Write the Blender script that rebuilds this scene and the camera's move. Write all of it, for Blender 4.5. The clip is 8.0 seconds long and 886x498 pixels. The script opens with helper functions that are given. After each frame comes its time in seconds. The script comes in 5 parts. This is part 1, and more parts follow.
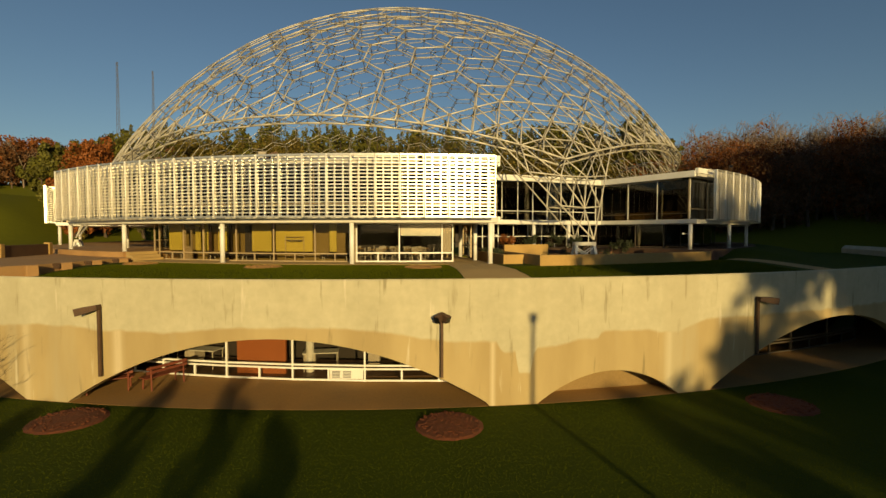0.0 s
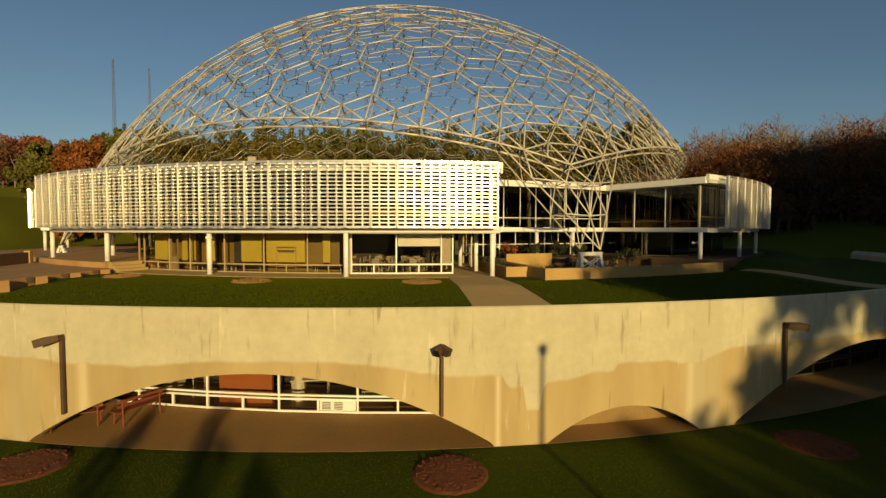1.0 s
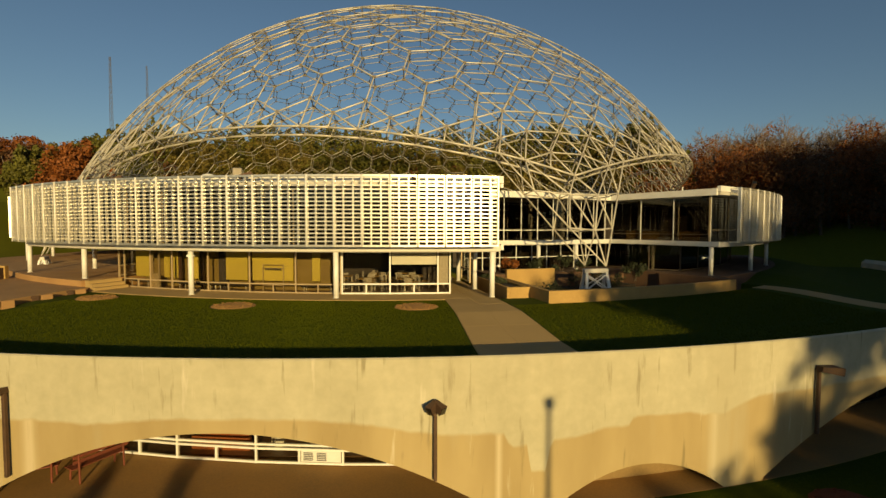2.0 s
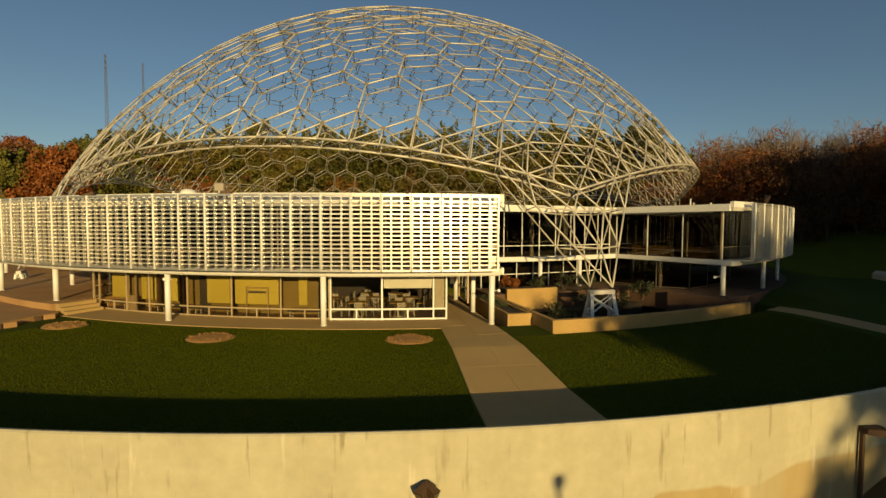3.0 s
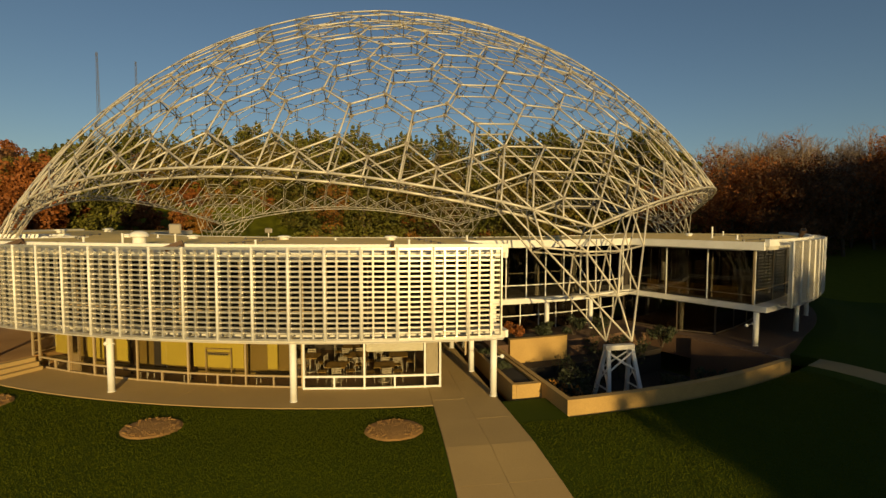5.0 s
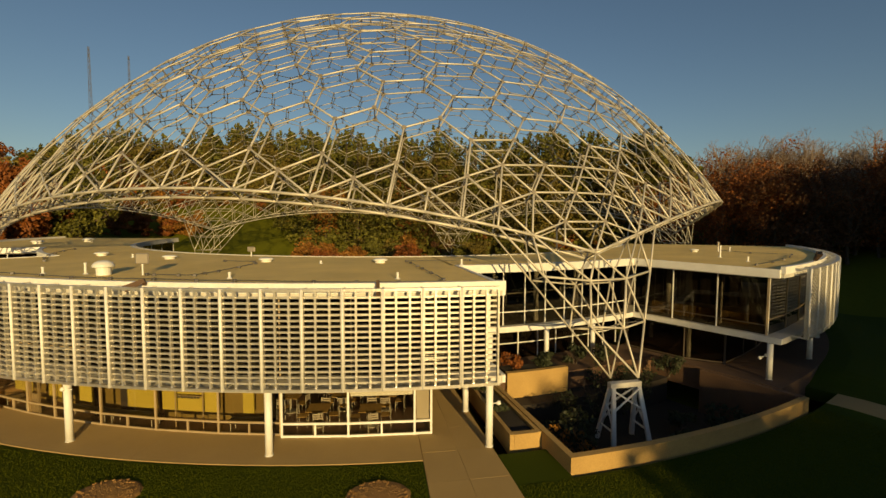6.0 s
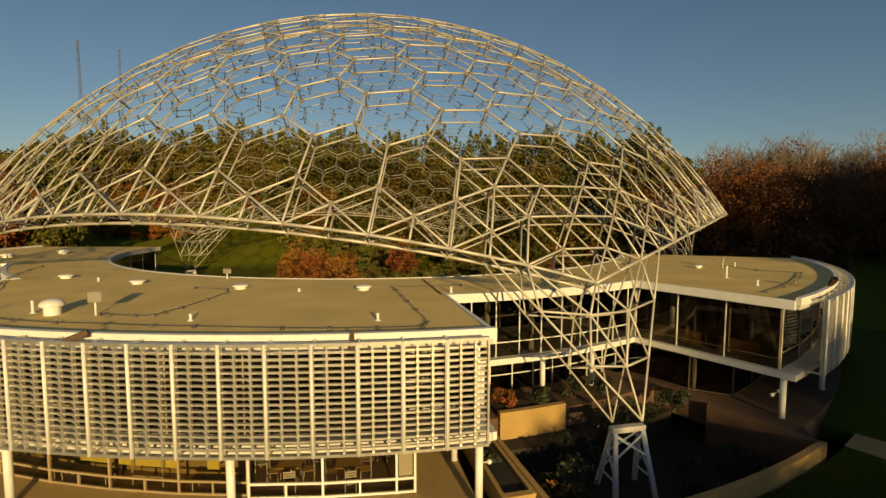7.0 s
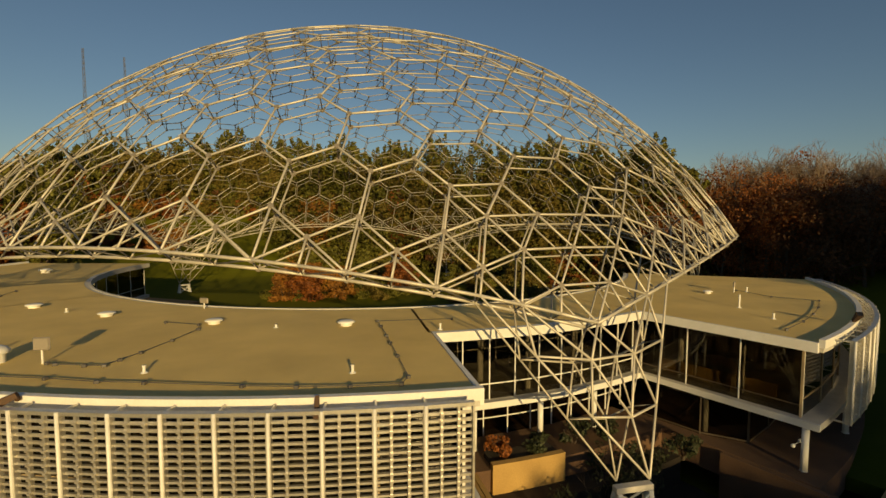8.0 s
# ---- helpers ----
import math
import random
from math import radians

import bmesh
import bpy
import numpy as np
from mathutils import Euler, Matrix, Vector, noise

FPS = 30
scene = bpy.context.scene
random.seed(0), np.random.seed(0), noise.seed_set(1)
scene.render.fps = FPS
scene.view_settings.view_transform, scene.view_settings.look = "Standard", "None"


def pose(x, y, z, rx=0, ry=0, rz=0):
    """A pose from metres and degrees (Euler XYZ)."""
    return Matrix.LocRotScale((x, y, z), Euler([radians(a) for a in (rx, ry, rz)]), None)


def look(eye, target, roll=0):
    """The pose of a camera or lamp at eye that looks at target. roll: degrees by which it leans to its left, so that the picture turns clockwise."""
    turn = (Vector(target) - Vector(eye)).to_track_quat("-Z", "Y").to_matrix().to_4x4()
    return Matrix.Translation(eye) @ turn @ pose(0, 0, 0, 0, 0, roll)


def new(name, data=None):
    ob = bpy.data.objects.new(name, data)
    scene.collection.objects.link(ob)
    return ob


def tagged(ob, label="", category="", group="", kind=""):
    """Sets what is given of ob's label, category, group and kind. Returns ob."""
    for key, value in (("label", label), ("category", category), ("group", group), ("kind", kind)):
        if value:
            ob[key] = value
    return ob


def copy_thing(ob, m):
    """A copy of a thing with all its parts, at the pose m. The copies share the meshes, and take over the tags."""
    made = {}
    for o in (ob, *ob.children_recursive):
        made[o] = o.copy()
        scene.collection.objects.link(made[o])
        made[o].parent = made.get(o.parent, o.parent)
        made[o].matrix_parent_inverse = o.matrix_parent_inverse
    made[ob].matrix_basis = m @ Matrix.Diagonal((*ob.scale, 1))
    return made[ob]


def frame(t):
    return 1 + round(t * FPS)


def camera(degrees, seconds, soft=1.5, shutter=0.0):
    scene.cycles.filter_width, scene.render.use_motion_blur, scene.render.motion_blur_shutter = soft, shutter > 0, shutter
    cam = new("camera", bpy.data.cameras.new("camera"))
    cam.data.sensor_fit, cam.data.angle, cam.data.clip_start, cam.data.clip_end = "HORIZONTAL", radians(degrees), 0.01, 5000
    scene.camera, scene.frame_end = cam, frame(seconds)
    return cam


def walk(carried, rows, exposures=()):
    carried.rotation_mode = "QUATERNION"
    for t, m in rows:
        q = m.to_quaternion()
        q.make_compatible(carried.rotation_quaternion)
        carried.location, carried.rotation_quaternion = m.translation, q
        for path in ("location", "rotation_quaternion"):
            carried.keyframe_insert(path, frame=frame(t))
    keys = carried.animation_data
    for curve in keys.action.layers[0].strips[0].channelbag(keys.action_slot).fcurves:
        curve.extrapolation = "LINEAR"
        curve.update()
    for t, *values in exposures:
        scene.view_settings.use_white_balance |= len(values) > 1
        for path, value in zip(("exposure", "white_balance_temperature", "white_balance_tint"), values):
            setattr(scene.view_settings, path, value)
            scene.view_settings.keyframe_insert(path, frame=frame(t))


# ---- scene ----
cam = camera(86.3, 8.0)
PATH = [
    (0, (-0.108, 0.168, 1.86), (-0.103, 2.167, 1.787), -0.0),
    (0.5, (-0.167, 0.864, 2.173), (-0.157, 2.863, 2.098), 0.0),
    (1, (-0.164, 1.657, 2.578), (-0.152, 3.655, 2.496), 0.1),
    (1.5, (-0.102, 2.467, 3.073), (-0.089, 4.465, 2.986), 0.1),
    (3, (0.127, 5.093, 4.79), (0.148, 7.09, 4.69), 0.2),
    (3.5, (0.145, 6.012, 5.345), (0.172, 8.009, 5.241), 0.2),
    (4, (0.235, 6.95, 5.925), (0.263, 8.947, 5.819), 0.2),
    (4.5, (0.309, 7.878, 6.533), (0.335, 9.875, 6.423), 0.1),
    (6, (0.598, 10.638, 8.574), (0.642, 12.633, 8.443), 0.2),
    (6.5, (0.826, 11.609, 9.449), (0.875, 13.602, 9.292), 0.2),
    (7, (1.059, 12.628, 10.075), (1.118, 14.621, 9.918), 0.1),
    (7.5, (1.462, 13.549, 10.703), (1.511, 15.543, 10.547), 0.1),
    (8, (1.813, 14.515, 11.2), (1.855, 16.51, 11.065), 0.1),
]
walk(cam, [(t, look(eye, target, roll)) for t, eye, target, roll in PATH], exposures=[(0.0, 0.0, 7250, 7), (4.0, 0.0, 7350, 8), (6.5, 0.02, 7550, 10), (7.5, 0.04, 7550, 10), (8.0, -0.12, 7550, 10)])

# ---- light: low evening sun behind the camera, clear sky ----
SUN_AZ, SUN_EL = radians(164.2), radians(10.4)     # azimuth from +y towards +x
world = bpy.data.worlds.new("sky")
scene.world = world
world.use_nodes = True
wt = world.node_tree
wt.nodes.clear()
w_out = wt.nodes.new("ShaderNodeOutputWorld")
w_bg = wt.nodes.new("ShaderNodeBackground")
w_sky = wt.nodes.new("ShaderNodeTexSky")
w_sky.sky_type, w_sky.sun_disc = "NISHITA", False
w_sky.sun_elevation, w_sky.sun_rotation = SUN_EL, SUN_AZ
w_sky.altitude, w_sky.air_density, w_sky.dust_density, w_sky.ozone_density = 300, 1.0, 0.4, 2.8
w_bg.inputs["Strength"].default_value = 0.077
wt.links.new(w_sky.outputs[0], w_bg.inputs["Color"])
wt.links.new(w_bg.outputs[0], w_out.inputs["Surface"])
sun = new("sun", bpy.data.lights.new("sun", "SUN"))
sun.data.energy, sun.data.angle, sun.data.color = 5.0, radians(0.6), (1.0, 0.75, 0.35)
sun.matrix_world = look((0, 0, 0), (-math.sin(SUN_AZ) * math.cos(SUN_EL), -math.cos(SUN_AZ) * math.cos(SUN_EL), -math.sin(SUN_EL)))

# ---- the plan: everything lies on circles round the dome's axis ----
CX, CY, CZ = -4.2, 65.5, -10.38          # centre of the dome's sphere
R_DOME = 38.68
PHI_P = 21.56                            # pylon nearest the walk; the others stand 72 degrees on
Z_LOW = -3.76                            # lower lawn


def P(r, phi, z):
    """A point by its distance from the dome's axis, its angle (0 towards the camera, positive clockwise seen from below) and height."""
    a = radians(phi)
    return Vector((CX + r * math.sin(a), CY - r * math.cos(a), z))


# ---- materials ----
def mat(name, color, rough=0.6, metal=0.0, second=None, scale=1.2, fine=30.0, bump=0.15, mix=0.5, spread=0.08, streak=0.0, transmission=0.0, clump=None, coord="Object"):
    """A material with a coarse and a fine variation between two colours, bump, and small changes from piece to piece."""
    m = bpy.data.materials.new(name)
    m.use_nodes = True
    nt = m.node_tree
    b = nt.nodes["Principled BSDF"]
    second = second or tuple(c * 0.72 for c in color)
    tc = nt.nodes.new("ShaderNodeTexCoord")
    mp = nt.nodes.new("ShaderNodeMapping")
    mp.inputs["Scale"].default_value = (1, 1, 1 if not streak else streak)
    nt.links.new(tc.outputs[coord], mp.inputs["Vector"])
    n1 = nt.nodes.new("ShaderNodeTexNoise")
    n1.inputs["Scale"].default_value, n1.inputs["Detail"].default_value = scale, 6
    n2 = nt.nodes.new("ShaderNodeTexNoise")
    n2.inputs["Scale"].default_value, n2.inputs["Detail"].default_value = fine, 4
    nt.links.new(mp.outputs[0], n1.inputs["Vector"])
    nt.links.new(tc.outputs[coord], n2.inputs["Vector"])
    add = nt.nodes.new("ShaderNodeMath")
    add.operation = "MULTIPLY_ADD"
    add.inputs[1].default_value, add.inputs[2].default_value = 0.45, 0.0
    nt.links.new(n2.outputs["Fac"], add.inputs[0])
    add2 = nt.nodes.new("ShaderNodeMath")
    add2.operation = "MULTIPLY_ADD"
    add2.inputs[1].default_value = 0.55
    nt.links.new(n1.outputs["Fac"], add2.inputs[0])
    nt.links.new(add.outputs[0], add2.inputs[2])
    ramp = nt.nodes.new("ShaderNodeMapRange")
    ramp.inputs["From Min"].default_value, ramp.inputs["From Max"].default_value = 0.5 - mix * 0.35, 0.5 + mix * 0.35
    nt.links.new(add2.outputs[0], ramp.inputs["Value"])
    cm = nt.nodes.new("ShaderNodeMix")
    cm.data_type = "RGBA"
    cm.inputs["A"].default_value, cm.inputs["B"].default_value = (*second, 1), (*color, 1)
    nt.links.new(ramp.outputs[0], cm.inputs["Factor"])
    last = cm.outputs["Result"]
    info = nt.nodes.new("ShaderNodeNewGeometry" if clump else "ShaderNodeObjectInfo")
    hsv = nt.nodes.new("ShaderNodeHueSaturation")
    vr = nt.nodes.new("ShaderNodeMapRange")
    s = clump or spread
    vr.inputs["To Min"].default_value, vr.inputs["To Max"].default_value = 1 - s, 1 + s
    nt.links.new(info.outputs["Random Per Island" if clump else "Random"], vr.inputs["Value"])
    nt.links.new(vr.outputs[0], hsv.inputs["Value"])
    nt.links.new(last, hsv.inputs["Color"])
    nt.links.new(hsv.outputs[0], b.inputs["Base Color"])
    if bump:
        bp = nt.nodes.new("ShaderNodeBump")
        bp.inputs["Strength"].default_value, bp.inputs["Distance"].default_value = bump, 0.02
        nt.links.new(n2.outputs["Fac"], bp.inputs["Height"])
        nt.links.new(bp.outputs[0], b.inputs["Normal"])
    rr = nt.nodes.new("ShaderNodeMapRange")
    rr.inputs["To Min"].default_value, rr.inputs["To Max"].default_value = max(0.02, rough - 0.08), min(1, rough + 0.08)
    nt.links.new(n1.outputs["Fac"], rr.inputs["Value"])
    nt.links.new(rr.outputs[0], b.inputs["Roughness"])
    b.inputs["Metallic"].default_value = metal
    b.inputs["Transmission Weight"].default_value = transmission
    return m


def leaf_mat(name, color, second, clump=0.35):
    m = mat(name, color, 0.7, second=second, scale=0.35, fine=6, bump=0, mix=0.9, clump=clump)
    nt = m.node_tree
    b = nt.nodes["Principled BSDF"]
    tr = nt.nodes.new("ShaderNodeBsdfTranslucent")
    mx = nt.nodes.new("ShaderNodeMixShader")
    mx.inputs[0].default_value = 0.25
    nt.links.new(b.inputs["Base Color"].links[0].from_socket, tr.inputs["Color"])
    nt.links.new(b.outputs[0], mx.inputs[1])
    nt.links.new(tr.outputs[0], mx.inputs[2])
    nt.links.new(mx.outputs[0], nt.nodes["Material Output"].inputs["Surface"])
    return m


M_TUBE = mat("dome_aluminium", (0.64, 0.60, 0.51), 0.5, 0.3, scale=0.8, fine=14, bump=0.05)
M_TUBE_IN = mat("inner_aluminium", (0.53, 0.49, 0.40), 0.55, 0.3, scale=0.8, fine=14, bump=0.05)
M_HUB = mat("hub_dark_metal", (0.16, 0.15, 0.14), 0.55, 0.6)
M_PLATE = mat("hub_plate_metal", (0.36, 0.32, 0.26), 0.6, 0.4)
M_WHITE = mat("white_paint", (0.79, 0.79, 0.76), 0.45, second=(0.69, 0.68, 0.63), scale=2, fine=18, bump=0.05)
M_SCREEN = mat("screen_aluminium", (0.84, 0.82, 0.77), 0.34, 0.78, second=(0.64, 0.60, 0.52), scale=3, fine=25, bump=0.06, spread=0.04)
M_SLAT = mat("slat_aluminium", (0.80, 0.77, 0.70), 0.34, 0.72, second=(0.62, 0.58, 0.50), scale=3, fine=25, bump=0.06, spread=0.04)
M_SLAB = mat("slab_paint", (0.62, 0.60, 0.55), 0.6, second=(0.48, 0.46, 0.41), scale=1.5, fine=20)
M_ROOF = mat("roof_gravel", (0.92, 0.69, 0.26), 0.9, second=(0.55, 0.395, 0.14), scale=0.45, fine=60, bump=0.4, mix=0.9)
M_CONC = mat("pale_concrete", (0.55, 0.50, 0.42), 0.85, second=(0.42, 0.37, 0.30), scale=0.7, fine=16, bump=0.2)
M_PAVE = mat("paving_concrete", (0.44, 0.305, 0.125), 0.9, second=(0.33, 0.225, 0.09), scale=0.5, fine=25, bump=0.2, spread=0.015, mix=0.8)
M_BRICK = mat("brown_pavers", (0.13, 0.072, 0.040), 0.9, second=(0.085, 0.046, 0.026), scale=1.2, fine=18, bump=0.3)
M_MAST = mat("mast_steel", (0.14, 0.14, 0.15), 0.6, 0.3)
M_OCHRE = mat("ochre_concrete", (0.40, 0.21, 0.058), 0.85, second=(0.26, 0.15, 0.05), scale=0.5, fine=18, bump=0.2)
M_TAN = mat("tan_concrete", (0.47, 0.305, 0.105), 0.85, second=(0.33, 0.205, 0.068), scale=0.8, fine=18, bump=0.2)
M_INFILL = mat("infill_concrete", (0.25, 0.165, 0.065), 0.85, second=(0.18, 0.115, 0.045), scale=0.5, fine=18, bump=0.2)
M_GRASS = mat("lawn_grass", (0.047, 0.066, 0.003), 0.9, second=(0.030, 0.045, 0.002), scale=0.45, fine=14, bump=0.15, mix=0.9)
M_FIELD = mat("field_grass", (0.125, 0.128, 0.009), 0.95, second=(0.085, 0.092, 0.009), scale=0.05, fine=2, bump=0.2, mix=0.8)
M_MULCH = mat("bark_mulch", (0.15, 0.038, 0.010), 0.95, second=(0.055, 0.017, 0.006), scale=6, fine=40, bump=0.8, mix=0.8)
M_DRY = mat("dry_mulch", (0.38, 0.21, 0.065), 0.95, second=(0.22, 0.115, 0.036), scale=5, fine=35, bump=0.8, mix=0.8)
M_SOIL = mat("dark_soil", (0.035, 0.026, 0.018), 0.95, second=(0.02, 0.016, 0.012), scale=2, fine=20, bump=0.6)
M_ASPH = mat("brown_asphalt", (0.42, 0.245, 0.10), 0.92, second=(0.27, 0.15, 0.062), scale=0.5, fine=40, bump=0.3)
M_GLASSD = mat("dark_glass", (0.012, 0.013, 0.014), 0.06, 0.0, scale=0.4, fine=2, bump=0)
M_MUSTARD = mat("brown_mustard_panel", (0.27, 0.19, 0.055), 0.6, second=(0.20, 0.135, 0.04), scale=0.6, fine=12, bump=0.05)
M_YELLOW = mat("yellow_panel", (0.62, 0.50, 0.095), 0.6, second=(0.52, 0.41, 0.08), scale=0.6, fine=12, bump=0.05)
M_ORANGE = mat("orange_wall", (0.42, 0.13, 0.04), 0.7, second=(0.34, 0.10, 0.03), scale=0.6, fine=12, bump=0.05)
# near-black so back walls carry the rooms' shade; also leather and a door
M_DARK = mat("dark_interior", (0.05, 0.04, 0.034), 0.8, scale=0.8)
M_CEIL = mat("ceiling_plaster", (0.55, 0.52, 0.47), 0.85, scale=0.6)
M_FLOOR = mat("interior_floor", (0.16, 0.09, 0.055), 0.45, scale=0.6, fine=10)
M_BRONZE = mat("bronze_frame", (0.46, 0.35, 0.21), 0.5, 0.15)
# darkened brown: the shade on these frames is put into the colour
M_SHADE_FRAME = mat("shade_brown_frame", (0.10, 0.075, 0.05), 0.5, 0.2)
M_RUST = mat("rust_brown_metal", (0.12, 0.065, 0.035), 0.7, 0.3, second=(0.06, 0.035, 0.022), scale=3)
M_BARK = mat("bark", (0.11, 0.08, 0.055), 0.95, second=(0.06, 0.045, 0.032), scale=3, fine=20, bump=0.6)
M_TWIG = mat("twig_bark", (0.27, 0.20, 0.15), 0.95, scale=3, fine=20)
M_PINE = leaf_mat("pine_needles", (0.165, 0.155, 0.018), (0.080, 0.080, 0.011))
M_RED = leaf_mat("russet_leaves", (0.30, 0.095, 0.016), (0.17, 0.052, 0.010))
M_OLIVE = leaf_mat("olive_leaves", (0.20, 0.145, 0.022), (0.095, 0.075, 0.014))
M_GOLD = leaf_mat("gold_leaves", (0.34, 0.16, 0.022), (0.20, 0.075, 0.014))
M_BROWN = leaf_mat("brown_leaves", (0.17, 0.072, 0.022), (0.09, 0.040, 0.015))
M_BUSH = leaf_mat("shrub_leaves", (0.045, 0.055, 0.02), (0.025, 0.032, 0.013))


def glass_mat(name, tint, gloss):
    m = bpy.data.materials.new(name)
    m.use_nodes = True
    nt = m.node_tree
    nt.nodes.remove(nt.nodes["Principled BSDF"])
    tr = nt.nodes.new("ShaderNodeBsdfTransparent")
    tr.inputs["Color"].default_value = (*tint, 1)
    gl = nt.nodes.new("ShaderNodeBsdfGlossy")
    gl.inputs["Roughness"].default_value = 0.02
    lw = nt.nodes.new("ShaderNodeLayerWeight")
    lw.inputs["Blend"].default_value = 0.5
    pw = nt.nodes.new("ShaderNodeMath")
    pw.operation = "POWER"
    pw.inputs[1].default_value = 4.0
    nt.links.new(lw.outputs["Facing"], pw.inputs[0])
    fr = nt.nodes.new("ShaderNodeMath")
    fr.operation = "MULTIPLY_ADD"
    fr.inputs[1].default_value, fr.inputs[2].default_value = 0.8, gloss
    nt.links.new(pw.outputs[0], fr.inputs[0])
    mx = nt.nodes.new("ShaderNodeMixShader")
    nt.links.new(fr.outputs[0], mx.inputs[0])
    nt.links.new(tr.outputs[0], mx.inputs[1])
    nt.links.new(gl.outputs[0], mx.inputs[2])
    nt.links.new(mx.outputs[0], nt.nodes["Material Output"].inputs["Surface"])
    return m


M_GLASS = glass_mat("clear_glass", (0.78, 0.76, 0.70), 0.03)
# darkening tint: the dimness of the rooms behind is put into the glass
M_SHADE_GLASS = glass_mat("room_shade_glass", (0.36, 0.34, 0.30), 0.04)
M_BLADE = leaf_mat("grass_blades", (0.078, 0.092, 0.003), (0.060, 0.073, 0.003), 0.05)
for m in (M_GRASS, M_FIELD, M_BLADE):
    m.node_tree.nodes["Principled BSDF"].inputs["Specular IOR Level"].default_value = 0.1


# ---- mesh helpers ----
def mesh_of(name, bm, material):
    me = bpy.data.meshes.new(name)
    bm.normal_update()
    bm.to_mesh(me)
    bm.free()
    me.materials.append(material)
    return me


def part(name, bm, material, parent=None, label=""):
    """Links a bmesh as one mesh object, under a thing or part if given."""
    ob = new(name, mesh_of(name, bm, material))
    if parent:
        ob.parent = parent
    if label:
        ob["label"] = label
    return ob


def share(name, me, parent, m):
    ob = new(name, me)
    ob.parent = parent
    ob.matrix_basis = m
    return ob


def box(bm, x0, x1, y0, y1, z0, z1, m=None, bevel=0.0):
    v = [bm.verts.new((x, y, z)) for z in (z0, z1) for x, y in ((x0, y0), (x1, y0), (x1, y1), (x0, y1))]
    fs = [(3, 2, 1, 0), (4, 5, 6, 7), (0, 1, 5, 4), (1, 2, 6, 5), (2, 3, 7, 6), (3, 0, 4, 7)]
    faces = [bm.faces.new([v[i] for i in f]) for f in fs]
    if bevel:
        edges = {e for f in faces for e in f.edges}
        made = bmesh.ops.bevel(bm, geom=list(edges), offset=bevel, segments=1, affect="EDGES", profile=0.5)
        v = list({w for f in made["faces"] for w in f.verts} | {w for w in v if w.is_valid})
    if m is not None:
        for w in v:
            w.co = m @ w.co
    return v


def arc(bm, r0, r1, a0, a1, z0, z1, step=1.0):
    """A curved block between two radii, two angles and two heights."""
    n = max(1, int(math.ceil(abs(a1 - a0) / step)))
    rows = []
    for i in range(n + 1):
        a = a0 + (a1 - a0) * i / n
        rows.append([bm.verts.new(P(r, a, z)) for r, z in ((r0, z0), (r1, z0), (r1, z1), (r0, z1))])
    for p, q in zip(rows, rows[1:]):
        for k in range(4):
            bm.faces.new((p[k], p[(k + 1) % 4], q[(k + 1) % 4], q[k]))
    bm.faces.new(rows[0][::-1])
    bm.faces.new(rows[-1])
    bmesh.ops.recalc_face_normals(bm, faces=bm.faces)


def arc_part(name, r0, r1, a0, a1, z0, z1, material, parent=None, label="", step=1.0):
    bm = bmesh.new()
    arc(bm, r0, r1, a0, a1, z0, z1, step)
    return part(name, bm, material, parent, label)


def tube(bm, a, b, r, r2=None, sides=8):
    a, b = Vector(a), Vector(b)
    d = (b - a).normalized()
    u = d.orthogonal().normalized()
    w = d.cross(u)
    r2 = r if r2 is None else r2
    lo = [bm.verts.new(a + (u * math.cos(t) + w * math.sin(t)) * r) for t in [2 * math.pi * k / sides for k in range(sides)]]
    hi = [bm.verts.new(b + (u * math.cos(t) + w * math.sin(t)) * r2) for t in [2 * math.pi * k / sides for k in range(sides)]]
    for k in range(sides):
        bm.faces.new((lo[k], lo[(k + 1) % sides], hi[(k + 1) % sides], hi[k]))
    bm.faces.new(lo[::-1])
    bm.faces.new(hi)


def empty(name, m=None):
    ob = new(name)
    if m is not None:
        ob.matrix_basis = m
    return ob


def at(r, phi, z, turn=0.0):
    """A local frame on the plan: x along the circle, y outwards from the axis, z up."""
    p = P(r, phi, z)
    return pose(p.x, p.y, p.z, 0, 0, phi + 180 + turn)


def soup(name, verts, quads, material, kind="stuff"):
    """A mesh from arrays of corners and quads, made fast."""
    me = bpy.data.meshes.new(name)
    verts = np.asarray(verts, dtype=np.float32)
    quads = np.asarray(quads, dtype=np.int32)
    me.vertices.add(len(verts))
    me.vertices.foreach_set("co", verts.ravel())
    me.loops.add(quads.size)
    me.loops.foreach_set("vertex_index", quads.ravel())
    me.polygons.add(len(quads))
    me.polygons.foreach_set("loop_start", np.arange(0, quads.size, 4, dtype=np.int32))
    me.polygons.foreach_set("loop_total", np.full(len(quads), 4, dtype=np.int32))
    me.update(calc_edges=True)
    me.materials.append(material)
    ob = new(name, me)
    if kind:
        ob["kind"] = kind
    return ob


def smooth(x, a, b):
    t = min(1.0, max(0.0, (x - a) / (b - a)))
    return t * t * (3 - 2 * t)


